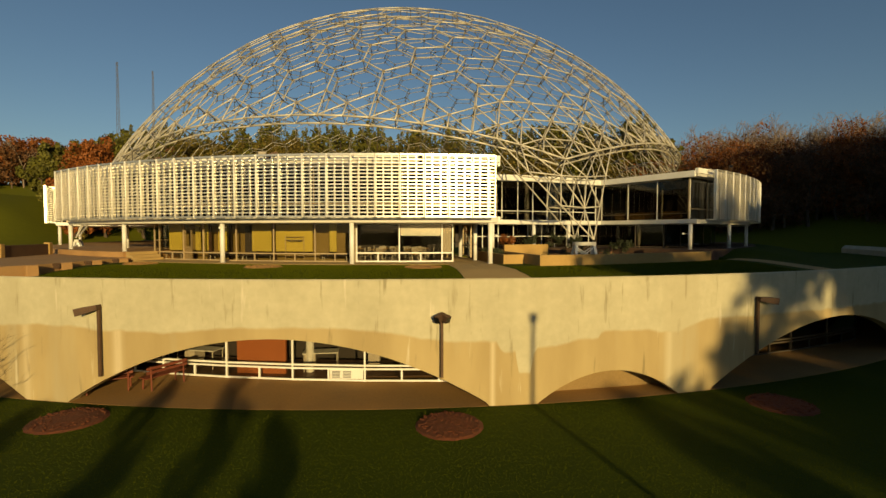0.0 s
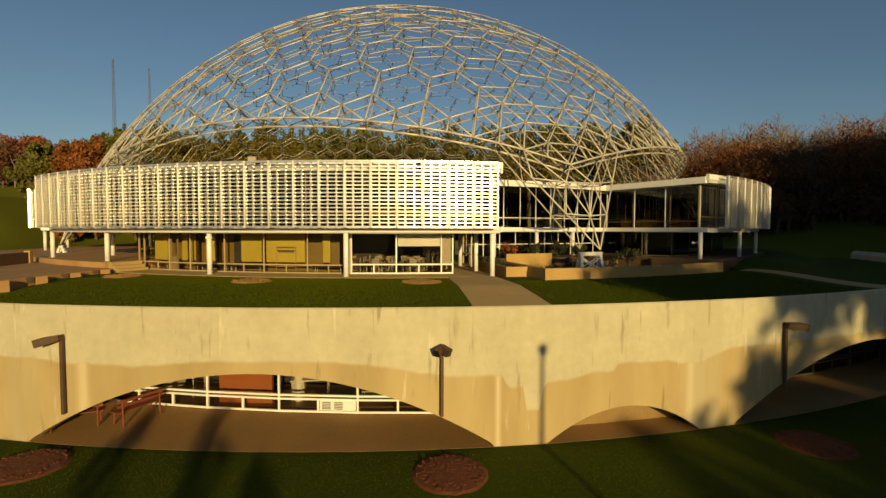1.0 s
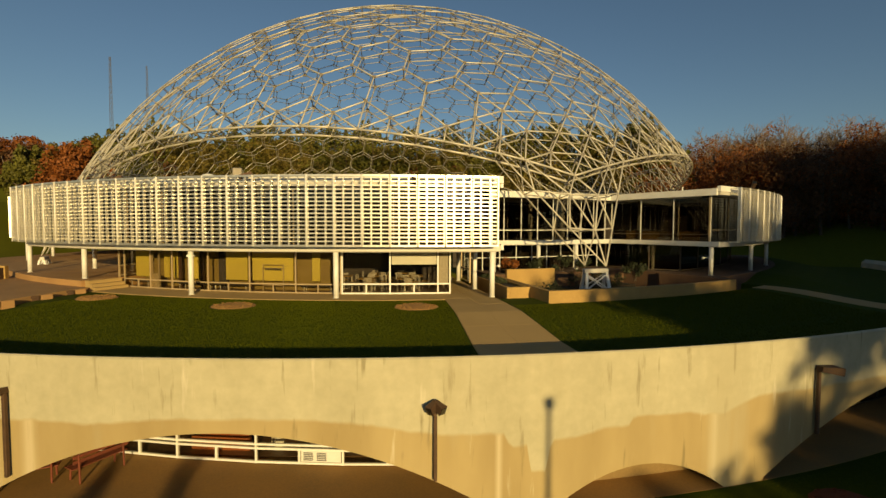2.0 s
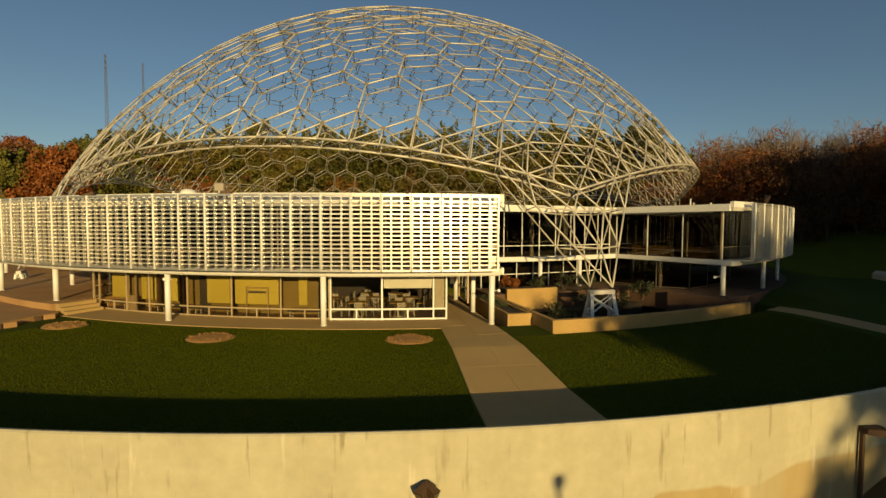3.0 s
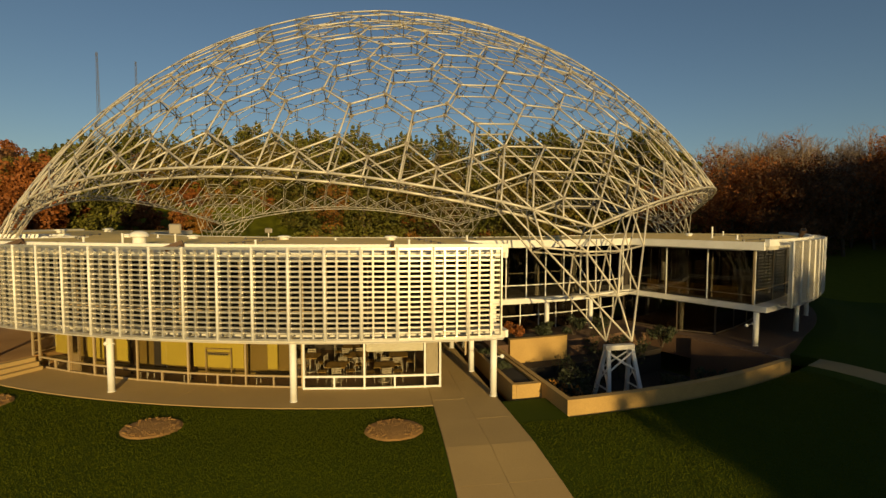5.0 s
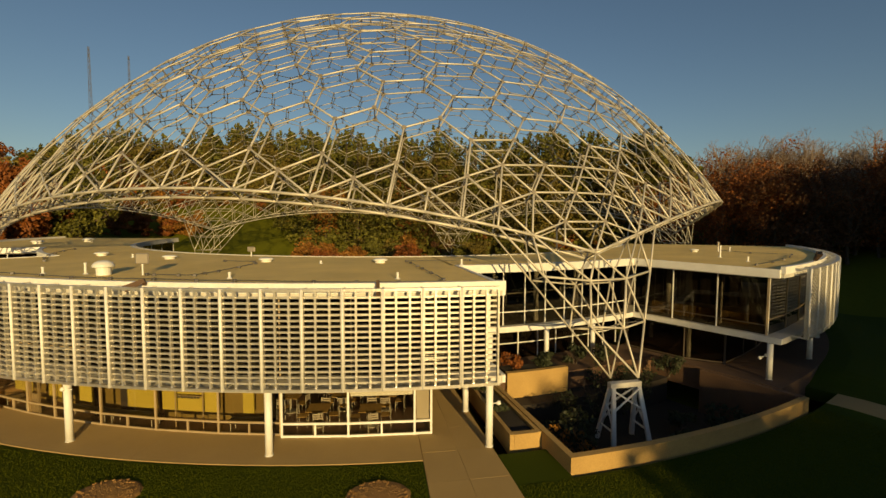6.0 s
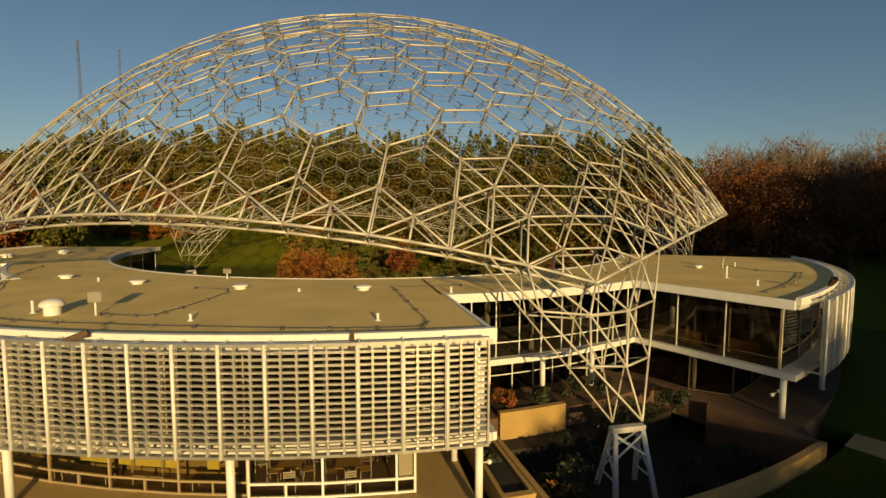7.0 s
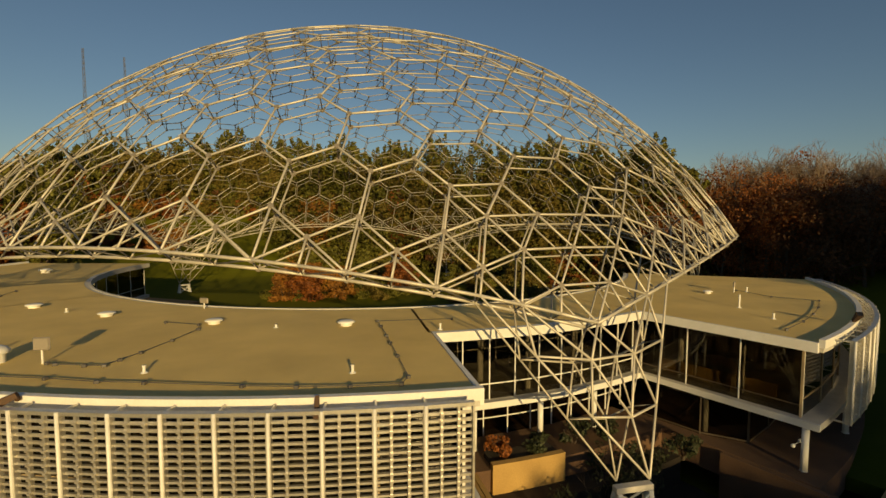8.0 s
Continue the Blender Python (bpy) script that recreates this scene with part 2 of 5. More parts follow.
# ---- ground: one sheet to the horizon ----
def ground_height(x, y):
    dx, dy = x - CX, y - CY
    r, phi = math.hypot(dx, dy), math.degrees(math.atan2(dx, -dy))
    front = 1 - (smooth(phi, 78, 100) if phi > 0 else smooth(-phi, 56, 70))
    low = Z_LOW * smooth(r, 44.0, 44.6) * front
    pit = -1.75 * smooth(r, 28.0, 28.6) * (1 - smooth(r, 44.0, 44.6)) * front
    side = smooth(phi, 62, 95) if phi > 0 else smooth(-phi, 98, 136)
    rise = (19.5 * smooth(r, 38, 123) + 4.0 * smooth(r, 165, 400)) * side
    lumps = 0.5 * noise.noise((x * 0.03, y * 0.03, 0)) * smooth(r, 60, 90) * smooth(abs(phi), 80, 100)
    hill = 7.0 * smooth(r, 43, 55) * smooth(-phi, 66, 84) * (1 - 0.7 * smooth(-phi, 100, 128))
    return -0.06 + low + pit + rise + lumps + hill


def build_ground():
    radii = [0, 8, 16, 22, 27.9, 28.1, 28.4, 28.7, 32, 36, 40, 43.9, 44.15, 44.4, 44.7, 47, 50, 55, 60, 66, 72, 80, 88, 96, 106, 118, 130, 145, 160, 180, 210, 260, 340, 480, 800, 1500, 3000]
    n = 144
    verts, quads = [], []
    for r in radii:
        for k in range(n):
            p = P(r, 360 * k / n, 0)
            verts.append((p.x, p.y, ground_height(p.x, p.y)))
    for i in range(len(radii) - 1):
        for k in range(n):
            a, b = i * n + k, i * n + (k + 1) % n
            quads.append((a, b, b + n, a + n))
    ob = soup("ground", verts, quads, M_FIELD, "")
    ob.data.polygons.foreach_set("use_smooth", [True] * len(quads))
    tagged(ob, "short mown grass field rising to a wooded hill", "ground", kind="structure")


build_ground()


def structure(ob, label, category):
    return tagged(ob, label, category, kind="structure")


# lower lawn patch in front of the wall, in the same grass as the upper lawn
bm = bmesh.new()
arc(bm, 50.62, 66, -40, 40, Z_LOW - 0.3, Z_LOW, 2)
structure(part("lawn_lower", bm, M_GRASS), "dark green mown lawn below the curved wall", "lawn")
# upper lawn: a planted deck behind the parapet
def deck_z(r, phi):
    """The deck falls a little towards the wall, and climbs to the wing."""
    return -0.47 * smooth(r, 41.5, 47.5) + 0.58 * smooth(phi, 37.3, 42) * (1 - smooth(r, 40, 45))


def deck(bm, r0, a0, a1, r1=50.2, lift=0.0, slant=0.0):
    n, k = max(2, int((a1 - a0) / 1.0)), max(2, int((r1 - r0) / 1.0))
    tops = []
    for i in range(n + 1):
        row = []
        for j in range(k + 1):
            r = r0 + (r1 - r0) * j / k
            a = a0 + (a1 - a0) * i / n - slant * max(0.0, 45.3 - r) * (1 - i / n)
            row.append(bm.verts.new(P(r, a, lift + deck_z(r, a))))
        tops.append(row)
    lows = [[bm.verts.new((v.co.x, v.co.y, -0.6)) for v in row] for row in tops]
    for i in range(n):
        for j in range(k):
            bm.faces.new((tops[i][j], tops[i + 1][j], tops[i + 1][j + 1], tops[i][j + 1]))
            bm.faces.new((lows[i][j + 1], lows[i + 1][j + 1], lows[i + 1][j], lows[i][j]))
    for i in range(n):
        bm.faces.new((tops[i][0], lows[i][0], lows[i + 1][0], tops[i + 1][0]))
        bm.faces.new((tops[i + 1][k], lows[i + 1][k], lows[i][k], tops[i][k]))
    for j in range(k):
        bm.faces.new((tops[0][j + 1], lows[0][j + 1], lows[0][j], tops[0][j]))
        bm.faces.new((tops[n][j], lows[n][j], lows[n][j + 1], tops[n][j + 1]))
    bmesh.ops.recalc_face_normals(bm, faces=bm.faces)


bm = bmesh.new()
for r0, a0, a1, slant in ((38.95, -20.5, 6.6, 0.43), (38.95, 10.62, 13.4, 0), (40.92, 13.4, 34.6, 0), (39.6, 37.2, 75.0, 0)):
    deck(bm, r0, a0, a1, slant=slant)
structure(part("lawn_upper", bm, M_GRASS), "green mown lawn on the deck behind the wall", "lawn")


# ---- curved retaining wall with arches ----
ARCHES = ((-19.15, 7.95, 2.24), (-1.45, 7.95, 2.24), (11.15, 2.95, 0.97), (23.5, 7.95, 2.24), (36.1, 2.95, 0.97), (-36.5, 7.95, 2.24))


def arch_z(phi):
    z = Z_LOW - 0.1
    for c, w, h in ARCHES:
        t = (phi - c) / w
        if abs(t) < 1:
            z = max(z, Z_LOW + h * (1 - t * t))
    return z


def wall_material():
    """Pale weathered concrete: a lighter coat above, bare stained concrete below an uneven line, streaks."""
    m = mat("weathered_wall", (0.56, 0.52, 0.37), 0.88, second=(0.38, 0.35, 0.235), scale=0.9, fine=4, bump=0.12, mix=0.8)
    nt = m.node_tree
    b = nt.nodes["Principled BSDF"]
    base = b.inputs["Base Color"].links[0].from_socket
    tc = nt.nodes.new("ShaderNodeTexCoord")
    sep = nt.nodes.new("ShaderNodeSeparateXYZ")
    nt.links.new(tc.outputs["Object"], sep.inputs[0])
    # the coat's lower edge: its height by the angle round the wall, with a little raggedness
    dx = nt.nodes.new("ShaderNodeMath")
    dx.operation, dx.inputs[1].default_value = "SUBTRACT", CX
    nt.links.new(sep.outputs["X"], dx.inputs[0])
    dy = nt.nodes.new("ShaderNodeMath")
    dy.operation, dy.inputs[0].default_value = "SUBTRACT", CY
    nt.links.new(sep.outputs["Y"], dy.inputs[1])
    ang = nt.nodes.new("ShaderNodeMath")
    ang.operation = "ARCTAN2"
    nt.links.new(dx.outputs[0], ang.inputs[0])
    nt.links.new(dy.outputs[0], ang.inputs[1])
    unit_a = nt.nodes.new("ShaderNodeMapRange")
    unit_a.inputs["From Min"].default_value, unit_a.inputs["From Max"].default_value = radians(-16), radians(20)
    nt.links.new(ang.outputs[0], unit_a.inputs["Value"])

    def by_angle(stops):
        cr = nt.nodes.new("ShaderNodeValToRGB")
        els = cr.color_ramp.elements
        for n, (phi, v) in enumerate(stops):
            e = els[n] if n < 2 else els.new((phi + 16) / 36)
            e.position, e.color = (phi + 16) / 36, (v, v, v, 1)
        nt.links.new(unit_a.outputs[0], cr.inputs["Fac"])
        return cr.outputs["Color"]

    coat = by_angle([(p, -z / 3) for p, z in ((-15, -1.4), (17, -1.2), (-10.7, -1.22), (-9, -1.22), (-8.2, -1.33), (-5.2, -1.36), (-3, -1.19), (1, -1.17), (3, -1.37), (4.8, -1.66), (6.66, -1.69), (6.85, -2.04),
                                              (7.35, -2.05), (7.4, -2.7), (8.0, -2.76), (8.06, -1.95), (9.25, -1.84), (9.7, -1.7), (10.6, -1.7), (10.75, -1.46), (12.75, -1.46), (13.2, -1.61), (14.1, -1.6), (15.4, -1.21))])
    edge = nt.nodes.new("ShaderNodeTexNoise")
    edge.inputs["Scale"].default_value, edge.inputs["Detail"].default_value = 1.6, 7
    nt.links.new(tc.outputs["Object"], edge.inputs["Vector"])
    rag = nt.nodes.new("ShaderNodeMath")
    rag.operation = "MULTIPLY_ADD"
    rag.inputs[1].default_value, rag.inputs[2].default_value = -0.18, 0.09
    nt.links.new(edge.outputs["Fac"], rag.inputs[0])
    h = nt.nodes.new("ShaderNodeMath")
    h.operation = "MULTIPLY_ADD"
    h.inputs[1].default_value = 3.0
    nt.links.new(coat, h.inputs[0])
    nt.links.new(rag.outputs[0], h.inputs[2])
    s = nt.nodes.new("ShaderNodeMath")
    s.operation = "ADD"
    nt.links.new(sep.outputs["Z"], s.inputs[0])
    nt.links.new(h.outputs[0], s.inputs[1])
    mr = nt.nodes.new("ShaderNodeMapRange")
    mr.inputs["From Min"].default_value, mr.inputs["From Max"].default_value = -0.04, 0.06
    nt.links.new(s.outputs[0], mr.inputs["Value"])
    lowc = nt.nodes.new("ShaderNodeMix")
    lowc.data_type = "RGBA"
    lowc.inputs["B"].default_value = (0.49, 0.39, 0.205, 1)
    lowc.inputs["A"].default_value = (0.27, 0.195, 0.085, 1)
    stn = nt.nodes.new("ShaderNodeTexNoise")
    stn.inputs["Scale"].default_value, stn.inputs["Detail"].default_value = 0.9, 9
    mp2 = nt.nodes.new("ShaderNodeMapping")
    mp2.inputs["Scale"].default_value = (1, 1, 0.3)
    nt.links.new(tc.outputs["Object"], mp2.inputs[0])
    nt.links.new(mp2.outputs[0], stn.inputs["Vector"])
    nt.links.new(stn.outputs["Fac"], lowc.inputs["Factor"])
    mix = nt.nodes.new("ShaderNodeMix")
    mix.data_type = "RGBA"
    nt.links.new(mr.outputs[0], mix.inputs["Factor"])
    nt.links.new(lowc.outputs["Result"], mix.inputs["A"])
    nt.links.new(base, mix.inputs["B"])
    # broad lime runs on the bare concrete
    lime = nt.nodes.new("ShaderNodeMix")
    lime.data_type = "RGBA"
    lime.inputs["B"].default_value = (0.60, 0.52, 0.36, 1)
    runs = by_angle([(-15, 0), (19, 0), (-11.4, 0), (-11.15, 0.6), (-10.9, 0), (-7.5, 0), (-7.2, 0.8), (-6.95, 0), (6.44, 0), (6.5, 0.7), (6.57, 0), (13.45, 0), (13.65, 0.9), (13.85, 0)])
    bare = nt.nodes.new("ShaderNodeMath")
    bare.operation, bare.inputs[0].default_value = "SUBTRACT", 1.0
    nt.links.new(mr.outputs[0], bare.inputs[1])
    run = nt.nodes.new("ShaderNodeMath")
    run.operation = "MULTIPLY"
    nt.links.new(runs, run.inputs[0])
    nt.links.new(bare.outputs[0], run.inputs[1])
    nt.links.new(run.outputs[0], lime.inputs["Factor"])
    nt.links.new(mix.outputs["Result"], lime.inputs["A"])
    # dark run-off streaks and pale lime streaks
    last = lime.outputs["Result"]
    for scale, lo, hi, col in ((4.2, 0.62, 0.72, (0.17, 0.14, 0.07, 1)), (3.1, 0.66, 0.74, (0.66, 0.61, 0.48, 1)), (0.7, 0.55, 0.68, (0.40, 0.36, 0.24, 1))):
        t = nt.nodes.new("ShaderNodeTexNoise")
        t.inputs["Scale"].default_value, t.inputs["Detail"].default_value = scale, 5
        q = nt.nodes.new("ShaderNodeMapping")
        q.inputs["Scale"].default_value, q.inputs["Location"].default_value = (1, 1, 0.12), (scale * 7, 0, 0)
        nt.links.new(tc.outputs["Object"], q.inputs[0])
        nt.links.new(q.outputs[0], t.inputs["Vector"])
        r = nt.nodes.new("ShaderNodeMapRange")
        r.inputs["From Min"].default_value, r.inputs["From Max"].default_value, r.inputs["To Max"].default_value = lo, hi, 0.6
        nt.links.new(t.outputs["Fac"], r.inputs["Value"])
        k = nt.nodes.new("ShaderNodeMix")
        k.data_type = "RGBA"
        k.inputs["B"].default_value = col
        nt.links.new(r.outputs[0], k.inputs["Factor"])
        nt.links.new(last, k.inputs["A"])
        last = k.outputs["Result"]
    nt.links.new(last, b.inputs["Base Color"])
    return m


def build_wall():
    bm = bmesh.new()
    step = 0.25
    rows = []
    n = int(150 / step)
    for i in range(n + 1):
        a = -75 + step * i
        zb = arch_z(a)
        rows.append([bm.verts.new(P(r, a, z)) for r, z in ((50.18, zb), (50.6, zb), (50.62, 0.33), (50.58, 0.37), (50.50, 0.36), (50.18, 0.04))])
    for p, q in zip(rows, rows[1:]):
        for k in range(6):
            bm.faces.new((p[k], p[(k + 1) % 6], q[(k + 1) % 6], q[k]))
    bm.faces.new(rows[0][::-1])
    bm.faces.new(rows[-1])
    bmesh.ops.recalc_face_normals(bm, faces=bm.faces)
    structure(part("wall_retaining", bm, wall_material()), "tall curved pale concrete retaining wall with low arches, stained below", "retaining wall")


build_wall()

# gallery behind the arches
bm = bmesh.new()
arc(bm, 44.8, 50.61, -50, 50, Z_LOW - 0.2, Z_LOW + 0.004, 1)
structure(part("pavement_gallery", bm, M_OCHRE), "brown concrete floor under the arches", "pavement")
# dark sheet: the shade of the lower rooms is in its colour
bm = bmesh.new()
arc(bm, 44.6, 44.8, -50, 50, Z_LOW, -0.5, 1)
structure(part("wall_gallery", bm, M_DARK), "back wall of the lower rooms, their shade in its colour", "wall")
bm = bmesh.new()
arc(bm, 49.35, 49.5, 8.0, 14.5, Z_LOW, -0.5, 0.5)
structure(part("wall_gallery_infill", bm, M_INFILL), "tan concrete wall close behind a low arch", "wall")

# ---- paths ----
def slabs_along(name, r_list, a0, a1, z, material, label, thick=0.5, gap=0.004):
    """A path of cast slabs with open joints over a darker bed."""
    bm = bmesh.new()
    deck(bm, r_list[0], a0, a1, r_list[-1], z - 0.03)
    root = structure(part(name, bm, M_ASPH), label, "pavement")
    mid = (a0 + a1) / 2
    for r0, r1 in zip(r_list, r_list[1:]):
        for b0, b1 in ((a0, mid), (mid, a1)):
            g = math.degrees(gap / r0)
            bm = bmesh.new()
            arc(bm, r0 + gap, r1 - gap, b0 + g, b1 - g, z - 0.05, z + random.uniform(-0.004, 0.004), 1)
            for v in bm.verts:
                v.co.z += deck_z(math.hypot(v.co.x - CX, v.co.y - CY), 0)
            part("slab", bm, material, root)


slabs_along("path_entrance", [26.5 + 1.975 * k for k in range(13)], 6.62, 10.60, 0.0, M_PAVE, "pale concrete entrance path of cast slabs")
slabs_along("pavement_front", [36.6, 38.93], -24.3, 6.6, 0.03, M_PAVE, "pale concrete pavement along the glazed front")
bm = bmesh.new()
deck(bm, 40.9, 34.6, 37.2, 50.2, 0.02)
structure(part("path_side", bm, M_PAVE), "narrow concrete path across the lawn", "pavement")
structure(arc_part("terrace_left_inner", 25.0, 38.94, -110, -24.32, -0.4, 0.58, M_ASPH, step=2), "brown asphalt forecourt under the building", "pavement")
bm = bmesh.new()
edge = [(38.95, -23.36), (41.0, -22.5), (43.0, -21.62), (45.3, -20.62), (50.2, -20.62)]
for (r0, b0), (r1, b1) in zip(edge, edge[1:]):
    block = [P(r0, -110 + (b0 + 110) * k / 40, 0) for k in range(41)], [P(r1, -110 + (b1 + 110) * k / 40, 0) for k in range(41)]
    for k in range(40):
        low = [bm.verts.new((p.x, p.y, -0.4)) for p in (block[0][k], block[0][k + 1], block[1][k + 1], block[1][k])]
        top = [bm.verts.new((v.co.x, v.co.y, 0.24)) for v in low]
        bm.faces.new(top)
        if k == 39:
            bm.faces.new((low[1], low[2], top[2], top[1]))
        if r0 < 39:
            bm.faces.new((low[0], low[1], top[1], top[0]))
bmesh.ops.remove_doubles(bm, verts=bm.verts, dist=0.001)
bmesh.ops.recalc_face_normals(bm, faces=bm.faces)
structure(part("terrace_left", bm, M_ASPH), "brown asphalt forecourt beside the lawn", "pavement")
structure(arc_part("terrace_right", 30.6, 39.6, 32.3, 75, -0.6, 0.62, M_BRICK, step=2), "brown paved terrace under the wing", "pavement")
structure(arc_part("terrace_court", 25.2, 33.0, 13.0, 32.3, -1.75, 0.62, M_BRICK, step=1), "brown paved terrace behind the sunken garden", "pavement")


# steps up to the forecourt
def forecourt_steps():
    root = tagged(empty("steps"), "three broad concrete steps up to the forecourt", "steps")
    for k in range(3):
        arc_part("step", 36.9, 38.75, -24.3, -22.9 - 0.45 * k, 0.034 if k == 0 else 0.19 * k + 0.004, 0.19 * (k + 1), M_PAVE, root)


forecourt_steps()

# ---- sunken garden at the pylon ----
structure(arc_part("ground_garden", 30, 40.7, 13.0, 32.3, -1.9, -1.68, M_SOIL), "dark soil of the sunken garden", "ground")
root = tagged(empty("garden_wall"), "low tan board-marked concrete wall round the sunken garden", "garden wall")
arc_part("front_wall", 40.48, 40.76, 13.4, 32.2, -1.7, 0.58, M_TAN, root)
arc_part("side_wall", 33.0, 40.48, 13.4, 13.74, -1.7, 0.575, M_TAN, root)
# darker than the tan walls: shade at this end is in the colour
arc_part("end_wall", 36.0, 40.55, 31.8, 32.2, -1.7, 0.60, M_BRICK, root, "end wall, coloured dark brown for its shade")
root = tagged(empty("planter"), "long tan concrete planter with dark soil beside the entrance path", "planter")
arc_part("planter_wall", 31.5, 38.6, 11.5, 11.75, -0.3, 0.52, M_TAN, root)
arc_part("planter_wall", 31.5, 38.6, 13.14, 13.395, -0.3, 0.52, M_TAN, root)
arc_part("end_panel", 38.35, 38.62, 11.75, 13.14, -0.3, 0.52, M_TAN, root)
arc_part("soil", 31.5, 38.35, 11.75, 13.14, -0.3, 0.40, M_SOIL, root)
root = tagged(empty("planter"), "tan concrete planter block at the back of the garden", "planter")
arc_part("planter_wall", 32.95, 33.25, 14.8, 20.8, -0.35, 0.95, M_TAN, root)
structure(arc_part("bank_garden", 32.95, 34.2, 13.75, 31.8, -1.7, -0.33, M_SOIL), "dark planted soil bank below the terrace", "ground")
arc_part("soil", 31.9, 32.95, 15.0, 20.6, 0.63, 0.86, M_SOIL, root)


# ---- mulch rings ----
def mulch_ring(r, phi, z, a, b, material, label):
    bm = bmesh.new()
    rng = random.Random(int(r * 100 + phi * 10))
    rings = []
    for k, (f, h) in enumerate(((1.0, 0.0), (0.93, 0.035), (0.7, 0.06), (0.4, 0.075))):
        rings.append([bm.verts.new((a * f * math.cos(t) * (1 + rng.uniform(-.03, .03)), b * f * math.sin(t) * (1 + rng.uniform(-.03, .03)), h + rng.uniform(0, .02) * (k > 0)))
                      for t in [2 * math.pi * j / 40 for j in range(40)]])
    for p, q in zip(rings, rings[1:]):
        for j in range(40):
            bm.faces.new((p[j], p[(j + 1) % 40], q[(j + 1) % 40], q[j]))
    bm.faces.new(rings[-1])
    for _ in range(160):
        t, f = rng.uniform(0, 6.28), math.sqrt(rng.random()) * 0.9
        s = rng.uniform(0.02, 0.05)
        m = pose(a * f * math.cos(t), b * f * math.sin(t), 0.06, rng.uniform(-20, 20), rng.uniform(-20, 20), rng.uniform(0, 360))
        box(bm, -s, s, -s * 0.4, s * 0.4, -0.01, 0.03, m)
    ob = part("mulch_bed", bm, material)
    p = P(r, phi, z)
    ob.matrix_basis = pose(p.x, p.y, p.z, 0, 0, phi)
    return tagged(ob, label, "mulch bed", group="mulch beds")


for phi in (4.4, -7.4, -19.1):
    mulch_ring(40.9 if phi > -15 else 40.4, phi, 0.0 if phi < 0 else -0.002, 1.02, 0.85, M_DRY, "round bed of dry tan mulch in the upper lawn")
mulch_ring(52.0, 4.75, Z_LOW, 1.0, 1.0, M_MULCH, "round bed of red-brown bark mulch below the wall")
mulch_ring(51.9, -7.8, Z_LOW, 1.05, 1.0, M_MULCH, "round bed of red-brown bark mulch below the wall")
mulch_ring(52.4, 16.8, Z_LOW, 1.0, 1.0, M_MULCH, "round bed of red-brown bark mulch in the shade")


# ---- geodesic dome: two hexagon nets, one inside the other, on five lattice pylons ----
FREQ = 12


def unit(v):
    return v / np.linalg.norm(v)


def dome_lattice():
    """The icosahedral net of the five upper faces: points keyed by (face, i, j), i + j + k = 36, every third of the fine net."""
    th = math.acos(1 / math.sqrt(5))
    top = np.array([0, 0, 1.0])
    ring = []
    for k in range(5):
        a = radians(PHI_P - 72 * k)
        ring.append(np.array([math.sin(th) * math.sin(a), -math.sin(th) * math.cos(a), math.cos(th)]))

    def place(a, b, d, i, j):
        k = 36 - i - j
        order = sorted(((k, 0), (i, 1), (j, 2)), reverse=True)
        corners = (a, b, d)
        v, v2 = corners[order[0][1]], corners[order[1][1]]
        mid, face = unit(v + v2), unit(a + b + d)
        q = order[2][0]
        p = int(round((order[1][0] + q / 2) / 36 * 24))
        w = math.acos(v @ face)
        hyp = [(math.sin((1 - n / FREQ) * w) * v + math.sin(n / FREQ * w) * face) / math.sin(w) for n in (p, q)]
        if p == 0:
            return v
        n1 = unit(np.cross(v, mid))
        n1 = n1 if n1 @ face > 0 else -n1
        h = math.asin(max(-1, min(1, hyp[1] @ n1)))
        f = unit(hyp[0] - (hyp[0] @ n1) * n1)
        return math.cos(h) * f + math.sin(h) * n1

    def key(f, i, j):
        if i == 0 and j == 0:
            return (0, 0, 0)
        return ((f - 1) % 5, 0, i) if j == 0 else (f % 5, i, j)

    pts, links = {}, set()
    for f in range(5):
        for i in range(37):
            for j in range(37 - i):
                if (i - j) % 3 == 0:
                    pts[key(f, i, j)] = place(top, ring[f], ring[(f + 1) % 5], i, j)
    for f in range(5):
        for i in range(37):
            for j in range(37 - i):
                if (i - j) % 3:
                    continue
                for di, dj in ((1, 1), (2, -1), (1, -2), (-1, -1), (-2, 1), (-1, 2)):
                    a, b, g = i + di, j + dj, f
                    if a < 0:
                        a, b, g = b + a, -a, f + 1
                    elif b < 0:
                        a, b, g = -b, a + b, f - 1
                    if a < 0 or b < 0 or a + b > 36:
                        continue
                    k1, k2 = key(f, i, j), key(g, a, b)
                    if k1 != k2 and k1 in pts and k2 in pts:
                        links.add((min(k1, k2), max(k1, k2)))
    return pts, links


